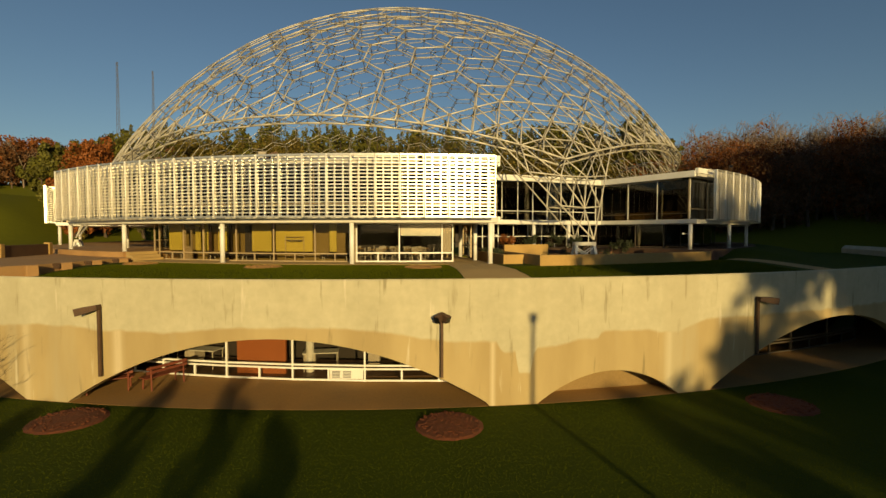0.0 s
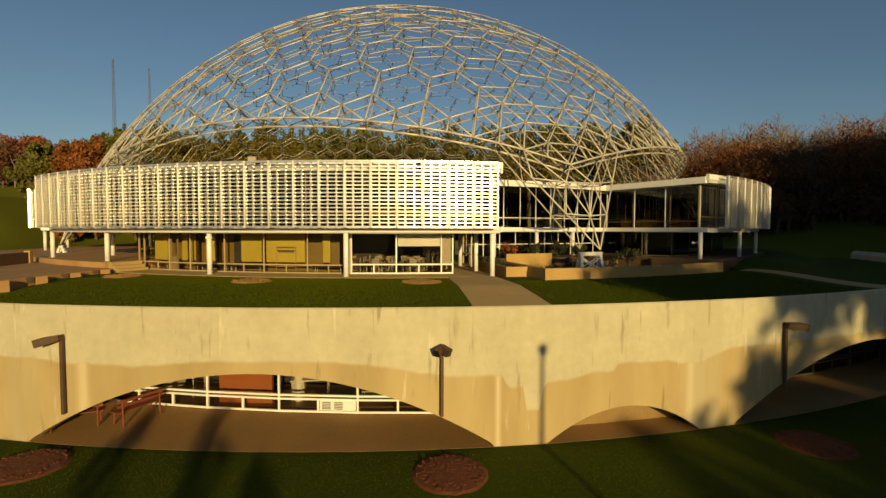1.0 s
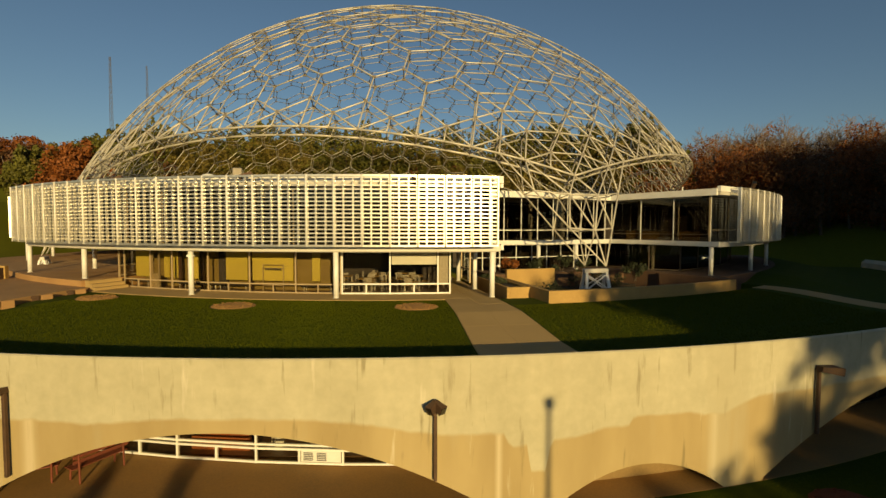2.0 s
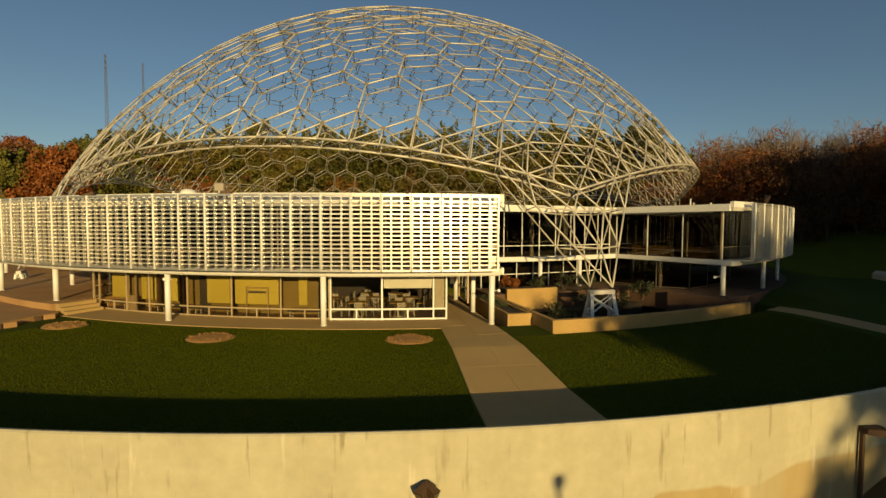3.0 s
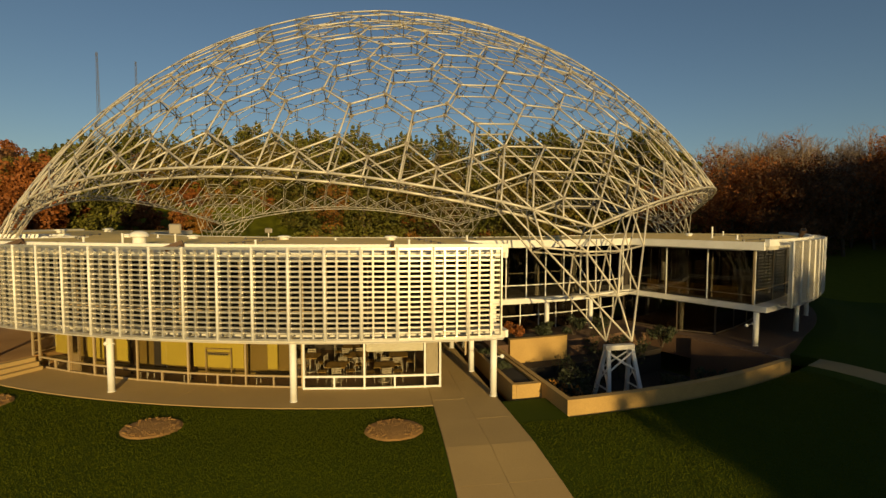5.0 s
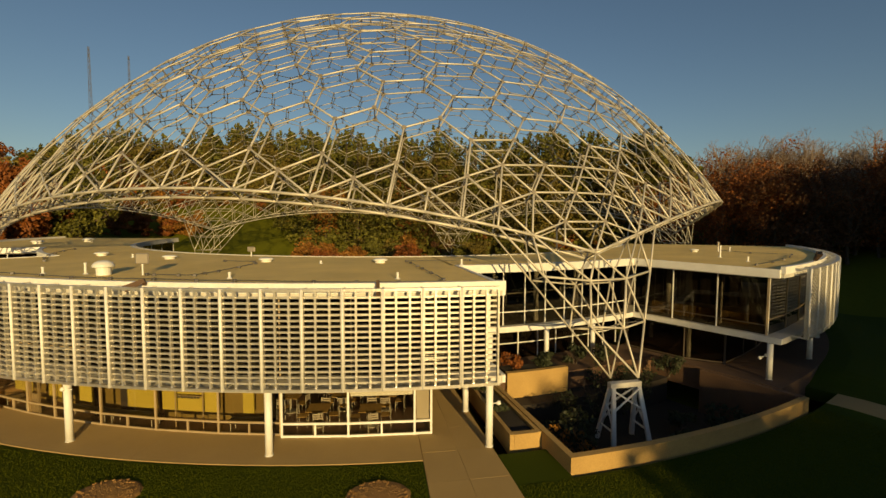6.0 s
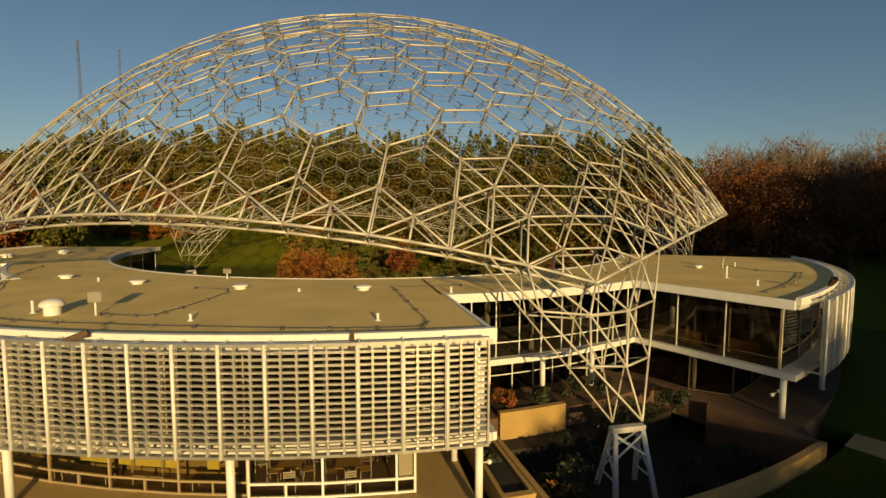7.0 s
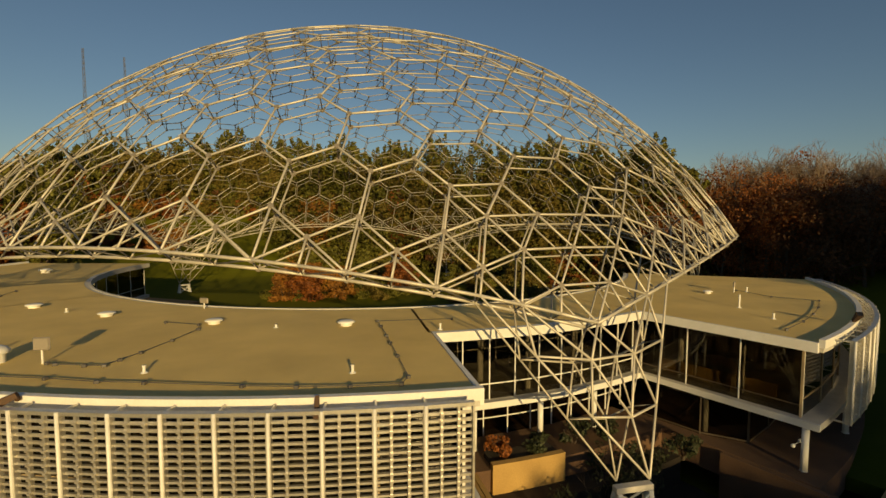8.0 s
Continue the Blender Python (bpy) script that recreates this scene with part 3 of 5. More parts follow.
def dome_members():
    """Lists of tubes (start, end, kind) for the two nets, the rims, the webs and the pylons."""
    pts, links = dome_lattice()
    centre = Vector((CX, CY, CZ))

    def pos(d, layer):
        return centre + Vector(d) * (R_DOME - 0.78 * layer)

    def hub(k):
        return k[1] % 3 == 0 and k[2] % 3 == 0

    def kept(k):
        i, j = k[1] // 3, k[2] // 3
        for n, o in ((12 - i, j), (12 - j, i)):
            if n <= 1 or (n == 2 and o == 1):
                return True
        return i + j == 12

    tubes, nodes = [], set()
    for a, b in links:
        if (hub(a) and not kept(a)) or (hub(b) and not kept(b)):
            continue
        if a[1] + a[2] == 36 and b[1] + b[2] == 36:
            continue
        nodes.update((a, b))
        for layer in (0, 1):
            tubes.append((pos(pts[a], layer), pos(pts[b], layer), ("outer", "inner")[layer]))
    for k in nodes:
        tubes.append((pos(pts[k], 0), pos(pts[k], 1), "web"))
    for f in range(5):
        rim = [(f, 36 - 3 * n, 3 * n) for n in range(13)]
        rim = [pts[((f - 1) % 5, 0, 36)] if n == 0 else pts[k] for n, k in enumerate(rim)]
        mids = [unit(p + q) for p, q in zip(rim, rim[1:])]
        for n in range(12):
            for layer in (0, 1):
                tubes.append((pos(rim[n], layer), pos(mids[n], layer), "rim"))
                tubes.append((pos(mids[n], layer), pos(rim[n + 1], layer), "rim"))
            tubes.append((pos(rim[n], 0), pos(mids[n], 1), "web"))
            tubes.append((pos(mids[n], 1), pos(rim[n + 1], 0), "web"))
            tubes.append((pos(mids[n], 0), pos(mids[n], 1), "web"))
            k = (f, 34 - 3 * n, 1 + 3 * n)
            for layer in (0, 1):
                tubes.append((pos(pts[k], layer), pos(mids[n], layer), ("outer", "inner")[layer]))
    for f in range(5):
        turn = -72 * f
        left = [pts[(f, 33, 3)], unit(pts[(f, 33, 3)] + pts[(f, 30, 6)])]
        g = (f - 1) % 5
        right = [pts[(g, 3, 33)], unit(pts[(g, 3, 33)] + pts[(g, 6, 30)])]
        crown = pts[(g, 0, 36)]
        grids = []
        for layer, foot in ((0, P(36.75, 22.75 + turn, 1.32)), (1, P(36.45, 20.65 + turn, 1.38))):
            row0 = [pos(p, layer) for p in (left[1], left[0], crown, right[0], right[1])]
            bulge = row0[2] - (row0[0] + row0[4]) / 2
            bulge.z *= 0.3
            rows = [row0]
            for t, n in ((1 / 3, 4), (2 / 3, 3)):
                a, b = row0[0].lerp(foot, t), row0[4].lerp(foot, t)
                rows.append([a.lerp(b, q) + bulge * (1 - t) * 4 * q * (1 - q) for q in [s / (n - 1) for s in range(n)]])
            rows.append([foot])
            kind = ("outer", "inner")[layer]
            for r, s in zip(rows, rows[1:]):
                if len(s) == 1:
                    for p in r:
                        tubes.append((p, s[0], kind))
                    continue
                for n, p in enumerate(s):
                    tubes.append((r[n], p, kind))
                    tubes.append((r[n + 1], p, kind))
                for p, q in zip(s, s[1:]):
                    tubes.append((p, q, kind))
            grids.append(rows)
        for a, b in zip(grids[0][1:3], grids[1][1:3]):
            for p, q in zip(a, b):
                tubes.append((p, q, "web"))
    return tubes, [(pos(pts[k], 0), pos(pts[k], 1)) for k in nodes]


def tube_mesh(name, radius, material, sides=8):
    bm = bmesh.new()
    tube(bm, (0, 0, 0), (0, 0, 1), radius, sides=sides)
    for f in bm.faces:
        f.smooth = len(f.verts) == 4
    return mesh_of(name, bm, material)


def along(a, b):
    """The matrix that lays a tube of length one along z from a to b."""
    d = b - a
    return Matrix.Translation(a) @ d.to_track_quat("Z", "Y").to_matrix().to_4x4() @ Matrix.Diagonal((1, 1, d.length, 1))


def build_dome():
    tubes, nodes = dome_members()
    root = tagged(empty("geodesic_dome"), "huge open geodesic dome of double hexagon aluminium tubes on lattice legs", "dome")
    size = {"outer": 0.050, "inner": 0.040, "rim": 0.070, "web": 0.030}
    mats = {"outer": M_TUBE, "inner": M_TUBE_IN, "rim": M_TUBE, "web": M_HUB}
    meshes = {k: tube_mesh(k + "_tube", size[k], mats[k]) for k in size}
    spot = P(37, 20, 6)
    tubes.sort(key=lambda t: ((t[0] + t[1]) / 2 - spot).length)
    used = {k: 0 for k in size}
    rest = {k: [] for k in size}
    for a, b, kind in tubes:
        if used[kind] < 290:
            share(kind + "_tube", meshes[kind], root, along(a, b))
            used[kind] += 1
        else:
            rest[kind].append((a, b))
    for kind, items in rest.items():
        if not items:
            continue
        verts, quads = [], []
        for a, b in items:
            d = (b - a).normalized()
            u = d.orthogonal().normalized()
            w = d.cross(u)
            s = len(verts)
            for c in (a, b):
                verts.extend(c + (u * math.cos(t) + w * math.sin(t)) * size[kind] for t in [2 * math.pi * k / 6 for k in range(6)])
            quads.extend((s + k, s + (k + 1) % 6, s + 6 + (k + 1) % 6, s + 6 + k) for k in range(6))
        ob = soup(kind + "_tube_rest", verts, quads, mats[kind])
        ob.parent = root
    bm = bmesh.new()
    tube(bm, (0, 0, -0.05), (0, 0, 0.05), 0.13, sides=8)
    plate = mesh_of("hub_plate", bm, M_PLATE)
    nodes.sort(key=lambda p: (p[0] - spot).length)
    for a, b in nodes[:145]:
        turn = (a - b).to_track_quat("Z", "Y").to_matrix().to_4x4()
        share("hub_plate", plate, root, Matrix.Translation(a) @ turn)
        share("hub_plate", plate, root, Matrix.Translation(b) @ turn)
    verts, quads = [], []
    for a, b in nodes[145:]:
        n = (a - b).normalized()
        u = n.orthogonal().normalized()
        w = n.cross(u)
        for c, rad in ((a, 0.13), (b, 0.12)):
            s = len(verts)
            for h in (-0.05, 0.05):
                verts.extend(c + n * h + (u * math.cos(t) + w * math.sin(t)) * rad for t in [2 * math.pi * k / 8 for k in range(8)])
            quads.extend((s + k, s + (k + 1) % 8, s + 8 + (k + 1) % 8, s + 8 + k) for k in range(8))
            for o in (0, 8):
                quads.extend(((s + o, s + o + 1, s + o + 2, s + o + 3), (s + o, s + o + 3, s + o + 4, s + o + 7), (s + o + 7, s + o + 4, s + o + 5, s + o + 6)))
    ob = soup("hub_plate_rest", verts, quads, M_PLATE)
    ob.parent = root


build_dome()


# ---- steel trestles under the dome's legs ----
def trestle(turn):
    root = tagged(empty("trestle"), "white-painted steel trestle carrying a dome leg", "trestle", group="trestles under the dome")
    bm = bmesh.new()
    a, b = P(36.45, 20.5 + turn, 1.1), P(36.75, 22.95 + turn, 1.1)
    d = (b - a).normalized()
    m = Matrix.Translation((a + b) / 2) @ pose(0, 0, 0, 0, 0, math.degrees(math.atan2(d.y, d.x)))
    box(bm, -0.78, 0.78, -0.16, 0.16, -0.16, 0.08, m, 0.02)
    part("cap_beam", bm, M_SLAB, root)
    feet = []
    for s in (-1, 1):
        for q in (-1, 1):
            lo, hi = m @ Vector((s * 0.92, q * 0.72, -2.8)), m @ Vector((s * 0.64, q * 0.13, -0.15))
            bm = bmesh.new()
            tube(bm, lo, hi, 0.13, 0.115, 4)
            part("leg", bm, M_WHITE, root)
            feet.append((lo, hi))
    for i, j in ((0, 1), (2, 3), (0, 2), (1, 3)):
        for p, q in (((0.3, 0.3), (0.32, 0.72), (0.72, 0.32)) if (i, j) in ((0, 1), (2, 3)) else ((0.62, 0.96), (0.96, 0.62))):
            bm = bmesh.new()
            tube(bm, feet[i][0].lerp(feet[i][1], p), feet[j][0].lerp(feet[j][1], q), 0.045, sides=6)
            part("brace", bm, M_WHITE, root)


for k in (0, 1, 2, 3, 4):
    trestle(-72 * k)


# ---- office building: a ring of two storeys, notched at the dome's legs ----
building = tagged(empty("office_building"), "two-storey curved office building with white pierced sunscreens over glass", "building")
FULL = ((-37.5, 11.1, 38.2), (33.9, 71.0, 39.0), (-92.0, -58.6, 38.2))      # from, to, edge of the roof
NOTCH = ((11.1, 33.9), (-58.6, -37.5))
Z_SLAB0, Z_SLAB1, Z_ROOF0, Z_ROOF1 = 2.42, 2.72, 5.72, 6.08


def glazing(parent, pts, z0, z1, rails, framing, w=0.05, d=0.09, pane=True, glass=None, rail_mat=None):
    """A glazed wall along a line of points: posts at the points, rails at the heights, panes between."""
    for n, p in enumerate(pts):
        q = pts[n + 1] if n + 1 < len(pts) else pts[n - 1]
        a = math.degrees(math.atan2(q[1] - p[1], q[0] - p[0]))
        bm = bmesh.new()
        box(bm, -w / 2, w / 2, -d / 2, d / 2, z0, z1, pose(p[0], p[1], 0, 0, 0, a))
        part("mullion", bm, framing, parent)
    for p, q in zip(pts, pts[1:]):
        a = math.degrees(math.atan2(q[1] - p[1], q[0] - p[0]))
        length = math.hypot(q[0] - p[0], q[1] - p[1])
        m = pose(p[0], p[1], 0, 0, 0, a)
        for z in rails:
            bm = bmesh.new()
            box(bm, w / 2, length - w / 2, -d * 0.45, d * 0.45, z - w / 2, z + w / 2, m)
            part("rail", bm, rail_mat or framing, parent)
        if pane:
            bm = bmesh.new()
            box(bm, w / 2, length - w / 2, -0.006, 0.006, z0, z1, m)
            ob = part("pane", bm, glass or M_GLASS, parent)
            ob.visible_shadow = False


def polar_line(r, a0, a1, n):
    return [P(r, a0 + (a1 - a0) * k / n, 0) for k in range(n + 1)]


def radial_line(phi, r0, r1, n):
    return [P(r0 + (r1 - r0) * k / n, phi, 0) for k in range(n + 1)]


for a0, a1, edge in FULL:
    arc_part("roof_slab", 25.0, edge, a0, a1, Z_ROOF0, Z_ROOF1, M_SLAB, building)
    arc_part("roof_gravel", 25.25, edge - 0.03, a0 + 0.05, a1 - 0.05, Z_ROOF1, Z_ROOF1 + 0.02, M_ROOF, building, "tan gravel roof")
    arc_part("fascia", edge, edge + 0.22, a0 - 0.15, a1 + 0.15, Z_ROOF1 - 0.16, Z_ROOF1 + 0.20, M_WHITE, building, "white metal fascia")
    arc_part("fascia_inner", 24.85, 25.0, a0, a1, Z_ROOF0 - 0.02, Z_ROOF1 + 0.05, M_SLAB, building)
    arc_part("floor_slab", 25.0, edge + 0.15, a0, a1, Z_SLAB0, Z_SLAB1, M_SLAB, building)
    arc_part("ceiling_board", 25.1, 37.8, a0 + 0.3, a1 - 0.3, Z_ROOF0 - 0.1, Z_ROOF0 - 0.004, M_CEIL, building)
    # core wall's dark colour stands in for the unlit depth of the storey
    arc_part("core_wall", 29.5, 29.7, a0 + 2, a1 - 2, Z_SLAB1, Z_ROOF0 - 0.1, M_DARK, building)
    arc_part("soffit", edge - 0.02, edge + 0.14, a0, a1, Z_ROOF0, Z_ROOF1 - 0.162, M_SLAB, building)
    glazing(building, polar_line(edge - 0.6, a0 + 0.4, a1 - 0.4, int((a1 - a0) / 3.98)), Z_SLAB1, Z_ROOF0, (3.5,), M_BRONZE, glass=M_SHADE_GLASS)
    glazing(building, polar_line(25.4, a0 + 0.4, a1 - 0.4, int((a1 - a0) / 5)), Z_SLAB1, Z_ROOF0, (3.5,), M_WHITE, glass=M_SHADE_GLASS)
for a0, a1 in NOTCH:
    arc_part("roof_slab", 25.0, 30.9, a0, a1, Z_ROOF0, Z_ROOF1, M_SLAB, building)
    arc_part("roof_gravel", 25.25, 30.85, a0 - 0.3, a1 + 0.3, Z_ROOF1, Z_ROOF1 + 0.02, M_ROOF, building)
    arc_part("fascia", 30.9, 31.2, a0, a1, Z_ROOF0 - 0.02, Z_ROOF1 + 0.05, M_WHITE, building, "white metal fascia")
    arc_part("fascia_inner", 24.85, 25.0, a0, a1, Z_ROOF0 - 0.02, Z_ROOF1 + 0.05, M_SLAB, building)
    arc_part("floor_slab", 25.0, 31.1, a0, a1, Z_SLAB0, Z_SLAB1 - 0.003, M_SLAB, building)
    arc_part("slab_edge", 31.1, 31.2, a0, a1, Z_SLAB0 + 0.04, Z_SLAB1 + 0.03, M_WHITE, building)
    glazing(building, polar_line(30.7, a0 + 0.3, a1 - 0.3, 9), Z_SLAB1, Z_ROOF0, (3.45,), M_WHITE, glass=M_SHADE_GLASS)
    glazing(building, polar_line(25.4, a0 + 0.3, a1 - 0.3, 4), Z_SLAB1, Z_ROOF0, (3.5,), M_WHITE, glass=M_SHADE_GLASS)
    glazing(building, polar_line(30.0, a0 + 0.3, a1 - 0.3, 9), 0.62, Z_SLAB0, (1.5,), M_WHITE, glass=M_SHADE_GLASS)
    for phi, side in ((a0, -1), (a1, 1)):
        arc_part("side_fascia", 31.2, 38.2 if phi < 20 else 39.0, min(phi, phi + side * -0.25), max(phi, phi + side * -0.25), Z_ROOF0 - 0.02, Z_ROOF1 + 0.05, M_WHITE, building)
        arc_part("slab_edge", 31.2, 38.4 if phi < 20 else 39.2, min(phi, phi + side * -0.2), max(phi, phi + side * -0.2), Z_SLAB0 + 0.04, Z_SLAB1 + 0.03, M_WHITE, building)
        glazing(building, radial_line(phi + side * 0.6, 31.0, 38.0 if phi < 20 else 38.4, 3), Z_SLAB1, Z_ROOF0, (3.2,), M_WHITE, 0.045, glass=M_SHADE_GLASS, rail_mat=M_SHADE_FRAME)

# upstairs partitions seen through the wing's glass
arc_part("partition", 31.5, 37.0, 36.6, 36.8, Z_SLAB1, 3.4, M_TAN, building, "low tan partition")
arc_part("partition", 31.0, 35.0, 46.0, 46.3, Z_SLAB1, Z_ROOF0 - 0.1, M_DARK, building)
for r, phi in ((35.6, 36.2), (32.4, 37.2), (30.0, 16.0), (30.0, 21.0), (30.0, 26.5)):
    bm = bmesh.new()
    p = P(r, phi, 0)
    tube(bm, (p.x, p.y, Z_SLAB1), (p.x, p.y, Z_ROOF0), 0.15, sides=16)
    part("inner_column", bm, M_WHITE, building)


# ground-floor columns
def column(r, phi, z0):
    bm = bmesh.new()
    p = P(r, phi, 0)
    tube(bm, (p.x, p.y, z0), (p.x, p.y, Z_SLAB0), 0.135, sides=20)
    tube(bm, (p.x, p.y, z0), (p.x, p.y, z0 + 0.02), 0.155, sides=20)
    for f in bm.faces:
        f.smooth = len(f.verts) == 4
    part("column", bm, M_WHITE, building)


for r, phi, z in ((38.25, 10.45, 0.0), (34.9, 10.35, 0.0), (30.6, 10.3, 0.0), (38.25, -1.6, 0.03), (38.12, -13.7, 0.03), (38.14, -26.0, 0.58), (38.25, -37.6, 0.58),
                  (38.72, 33.8, 0.62), (34.6, 34.05, 0.62), (31.2, 20.9, 0.62), (31.2, 27.0, 0.62), (31.2, 14.6, 0.62), (39.0, 42.5, 0.62), (39.0, 52.0, 0.62), (38.25, -59.8, 0.58), (38.25, -70.5, 0.58),
                  (34.6, -25.6, 0.58), (34.6, -37.6, 0.58), (31.0, -31.5, 0.58)):
    column(r, phi, z)

# ground-floor glazing of the front: bronze bays, then white bays of the canteen
front = [P(36.68, a, 0) for a in (-23.9, -20.4, -17.8, -13.9, -9.85, -5.68, -1.8)]
glazing(building, front, 0.03, Z_SLAB0, (0.06, 0.52), M_BRONZE, 0.07)
for a in (-22.0, -11.9, -7.7, -3.75):
    bm = bmesh.new()
    p = P(36.68, a, 0)
    box(bm, -0.03, 0.03, -0.04, 0.04, 0.095, 0.485, pose(p.x, p.y, 0, 0, 0, a))
    part("mullion", bm, M_BRONZE, building)
glazing(building, [P(36.9, a, 0) for a in (-1.6, 2.38, 6.38, 7.4)], 0.03, Z_SLAB0, (0.08, 0.58, 2.36), M_WHITE, 0.08)
for a in (0.4, 4.38):
    bm = bmesh.new()
    p = P(36.9, a, 0)
    box(bm, -0.035, 0.035, -0.04, 0.04, 0.12, 0.54, pose(p.x, p.y, 0, 0, 0, a))
    part("mullion", bm, M_WHITE, building)
glazing(building, radial_line(7.4, 36.9, 27.5, 4), 0.03, Z_SLAB0, (0.1, 0.9), M_BRONZE, 0.07)
glazing(building, radial_line(11.0, 30.0, 36.9, 3)[:2], 0.03, Z_SLAB0, (0.1, 0.9), M_BRONZE, 0.07)
glazing(building, [P(r, a, 0) for r, a in ((36.8, -24.4), (32.5, -26.5), (30.0, -33.0), (30.0, -37.0))], 0.58, Z_SLAB0, (0.7, 1.3), M_BRONZE, 0.07)
# wing's ground-floor frames are dark because their shade is in the colour
glazing(building, [P(r, a, 0) for r, a in ((31.0, 33.2), (34.5, 33.6), (36.3, 35.0), (36.3, 39.0), (36.3, 43.0), (36.3, 47.0), (36.3, 52.0), (36.3, 57.0), (36.3, 64.0))], 0.62, Z_SLAB0, (0.7,), M_SHADE_FRAME, 0.07, glass=M_SHADE_GLASS)
arc_part("ground_floor", 25.2, 36.6, -24.2, 7.3, -0.3, 0.028, M_FLOOR, building, "dark red-brown tiled floor")
arc_part("ground_ceiling", 25.2, 38.4, -37.3, 11.0, Z_SLAB0 - 0.05, Z_SLAB0 - 0.004, M_CEIL, building)
# back walls coloured dark as the shade deep in the rooms
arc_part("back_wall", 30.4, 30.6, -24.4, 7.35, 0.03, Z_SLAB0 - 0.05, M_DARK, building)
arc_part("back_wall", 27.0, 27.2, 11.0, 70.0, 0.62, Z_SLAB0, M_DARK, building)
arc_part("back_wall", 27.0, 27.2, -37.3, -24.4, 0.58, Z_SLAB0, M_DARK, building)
for a0, a1 in ((-23.75, -21.9), (-19.9, -19.3), (-18.95, -18.2), (-16.9, -15.75), (-12.85, -10.7), (-10.2, -6.35), (-4.6, -3.9)):
    arc_part("yellow_panel", 35.95, 36.05, a0, a1, 0.62, 2.36, M_YELLOW, building, "mustard-yellow wall panel")
arc_part("dark_door", 35.5, 35.6, -14.2, -13.2, 0.03, 2.2, M_DARK, building, "dark brown door in the lobby")
for a in (-18.1, -15.6, -10.45):
    arc_part("panel_post", 35.93, 36.07, a, a + 0.22, 0.03, 2.36, M_RUST, building)
arc_part("recess_panel", 35.3, 35.4, -23.9, -3.0, 0.03, 2.3, M_MUSTARD, building, "brown-mustard wall panel set back")
for a in (-20.35, -19.5):
    bm = bmesh.new()
    p = P(36.6, a, 0)
    box(bm, -0.045, 0.045, -0.04, 0.04, 0.03, 2.08, pose(p.x, p.y, 0, 0, 0, a))
    part("door_stile", bm, M_BRONZE, building)
arc_part("door_head", 36.56, 36.64, -20.35, -18.0, 2.08, 2.18, M_BRONZE, building)
arc_part("door_leaf", 36.55, 36.59, -20.25, -19.6, 0.06, 0.9, M_BRONZE, building, "tan door with glazed upper half")
arc_part("counter_panel", 36.72, 36.77, 6.5, 7.28, 0.6, 2.32, M_CONC, building, "pale wall panel beside the canteen")
bm = bmesh.new()
arc(bm, 36.77, 36.8, 2.5, 6.28, 1.62, 2.33)
part("roller_blind", bm, M_WHITE, building, "white roller blind half down")

# ---- pierced sunscreen panels: frame, two fins, seventeen slats ----
PANEL_R, PANEL_A = 39.05, 1.99
PW = 2 * PANEL_R * math.sin(radians(PANEL_A / 2))
Z_P0, Z_P1 = 2.67, 6.19


def panel_meshes():
    bm = bmesh.new()
    for x in (-PW / 2 + 0.035, PW / 2 - 0.035):
        box(bm, x - 0.03, x + 0.03, -0.1, 0.085, Z_P0, Z_P1)
    box(bm, -PW / 2 + 0.067, PW / 2 - 0.067, -0.09, 0.09, Z_P1 - 0.10, Z_P1)
    box(bm, -PW / 2 + 0.067, PW / 2 - 0.067, -0.09, 0.09, Z_P0, Z_P0 + 0.09)
    frame_me = mesh_of("screen_frame", bm, M_SCREEN)
    bm = bmesh.new()
    box(bm, -0.036, 0.036, -0.08, 0.03, Z_P0 + 0.09, Z_P1 - 0.10)
    fin_me = mesh_of("fin", bm, M_SCREEN)
    bm = bmesh.new()
    v = box(bm, -PW / 2 + 0.067, PW / 2 - 0.067, -0.10, -0.015, -0.032, 0.032)
    for w in v:
        if w.co.y < 0:
            w.co.z -= 0.02
    for x in (-PW / 6 - 0.01, PW / 6 + 0.01):
        for f in {f for w in box(bm, x - 0.045, x + 0.045, -0.012, 0.085, -0.045, 0.03) for f in w.link_faces}:
            f.material_index = 1
    slat_me = mesh_of("slat", bm, M_SLAT)
    slat_me.materials.append(M_SLAT)
    bm = bmesh.new()
    box(bm, -0.03, 0.03, -0.55, -0.1, -0.03, 0.03)
    bracket_me = mesh_of("bracket", bm, M_SCREEN)
    bm = bmesh.new()
    tube(bm, (0, 0.085, Z_P0), (0, 0.085, Z_P1), 0.045, sides=12)
    for f in bm.faces:
        f.smooth = len(f.verts) == 4
    return frame_me, fin_me, slat_me, bracket_me, mesh_of("cover_strip", bm, M_WHITE)


PANEL = panel_meshes()
NEAR_SLATS = (-22, 12)


def screen_panel(phi, r=PANEL_R):
    m = at(r, phi, 0)
    frame_ob = new("sunscreen_panel", PANEL[0])
    frame_ob.parent = building
    frame_ob.matrix_basis = m
    for z in (Z_P1 - 0.06, Z_P0 + 0.05):
        share("bracket", PANEL[3], frame_ob, pose(PW / 2 - 0.035, 0, z))
    share("cover_strip", PANEL[4], frame_ob, pose(PW / 2, 0, 0))
    for x in (-PW / 6 - 0.01, PW / 6 + 0.01):
        share("fin", PANEL[1], frame_ob, pose(x, 0, 0))
    pitch = (Z_P1 - 0.10 - Z_P0 - 0.09) / 17
    for k in range(1, 17):
        share("slat", PANEL[2], frame_ob, pose(0, 0, Z_P0 + 0.09 + pitch * k))


for k in range(24):
    screen_panel(10.55 - PANEL_A * (k + 0.5))
for k in range(18):
    screen_panel(35.5 + 1.962 * (k + 0.5), 39.8)
for k in range(8):
    screen_panel(-57.4 - PANEL_A * (k + 0.5))


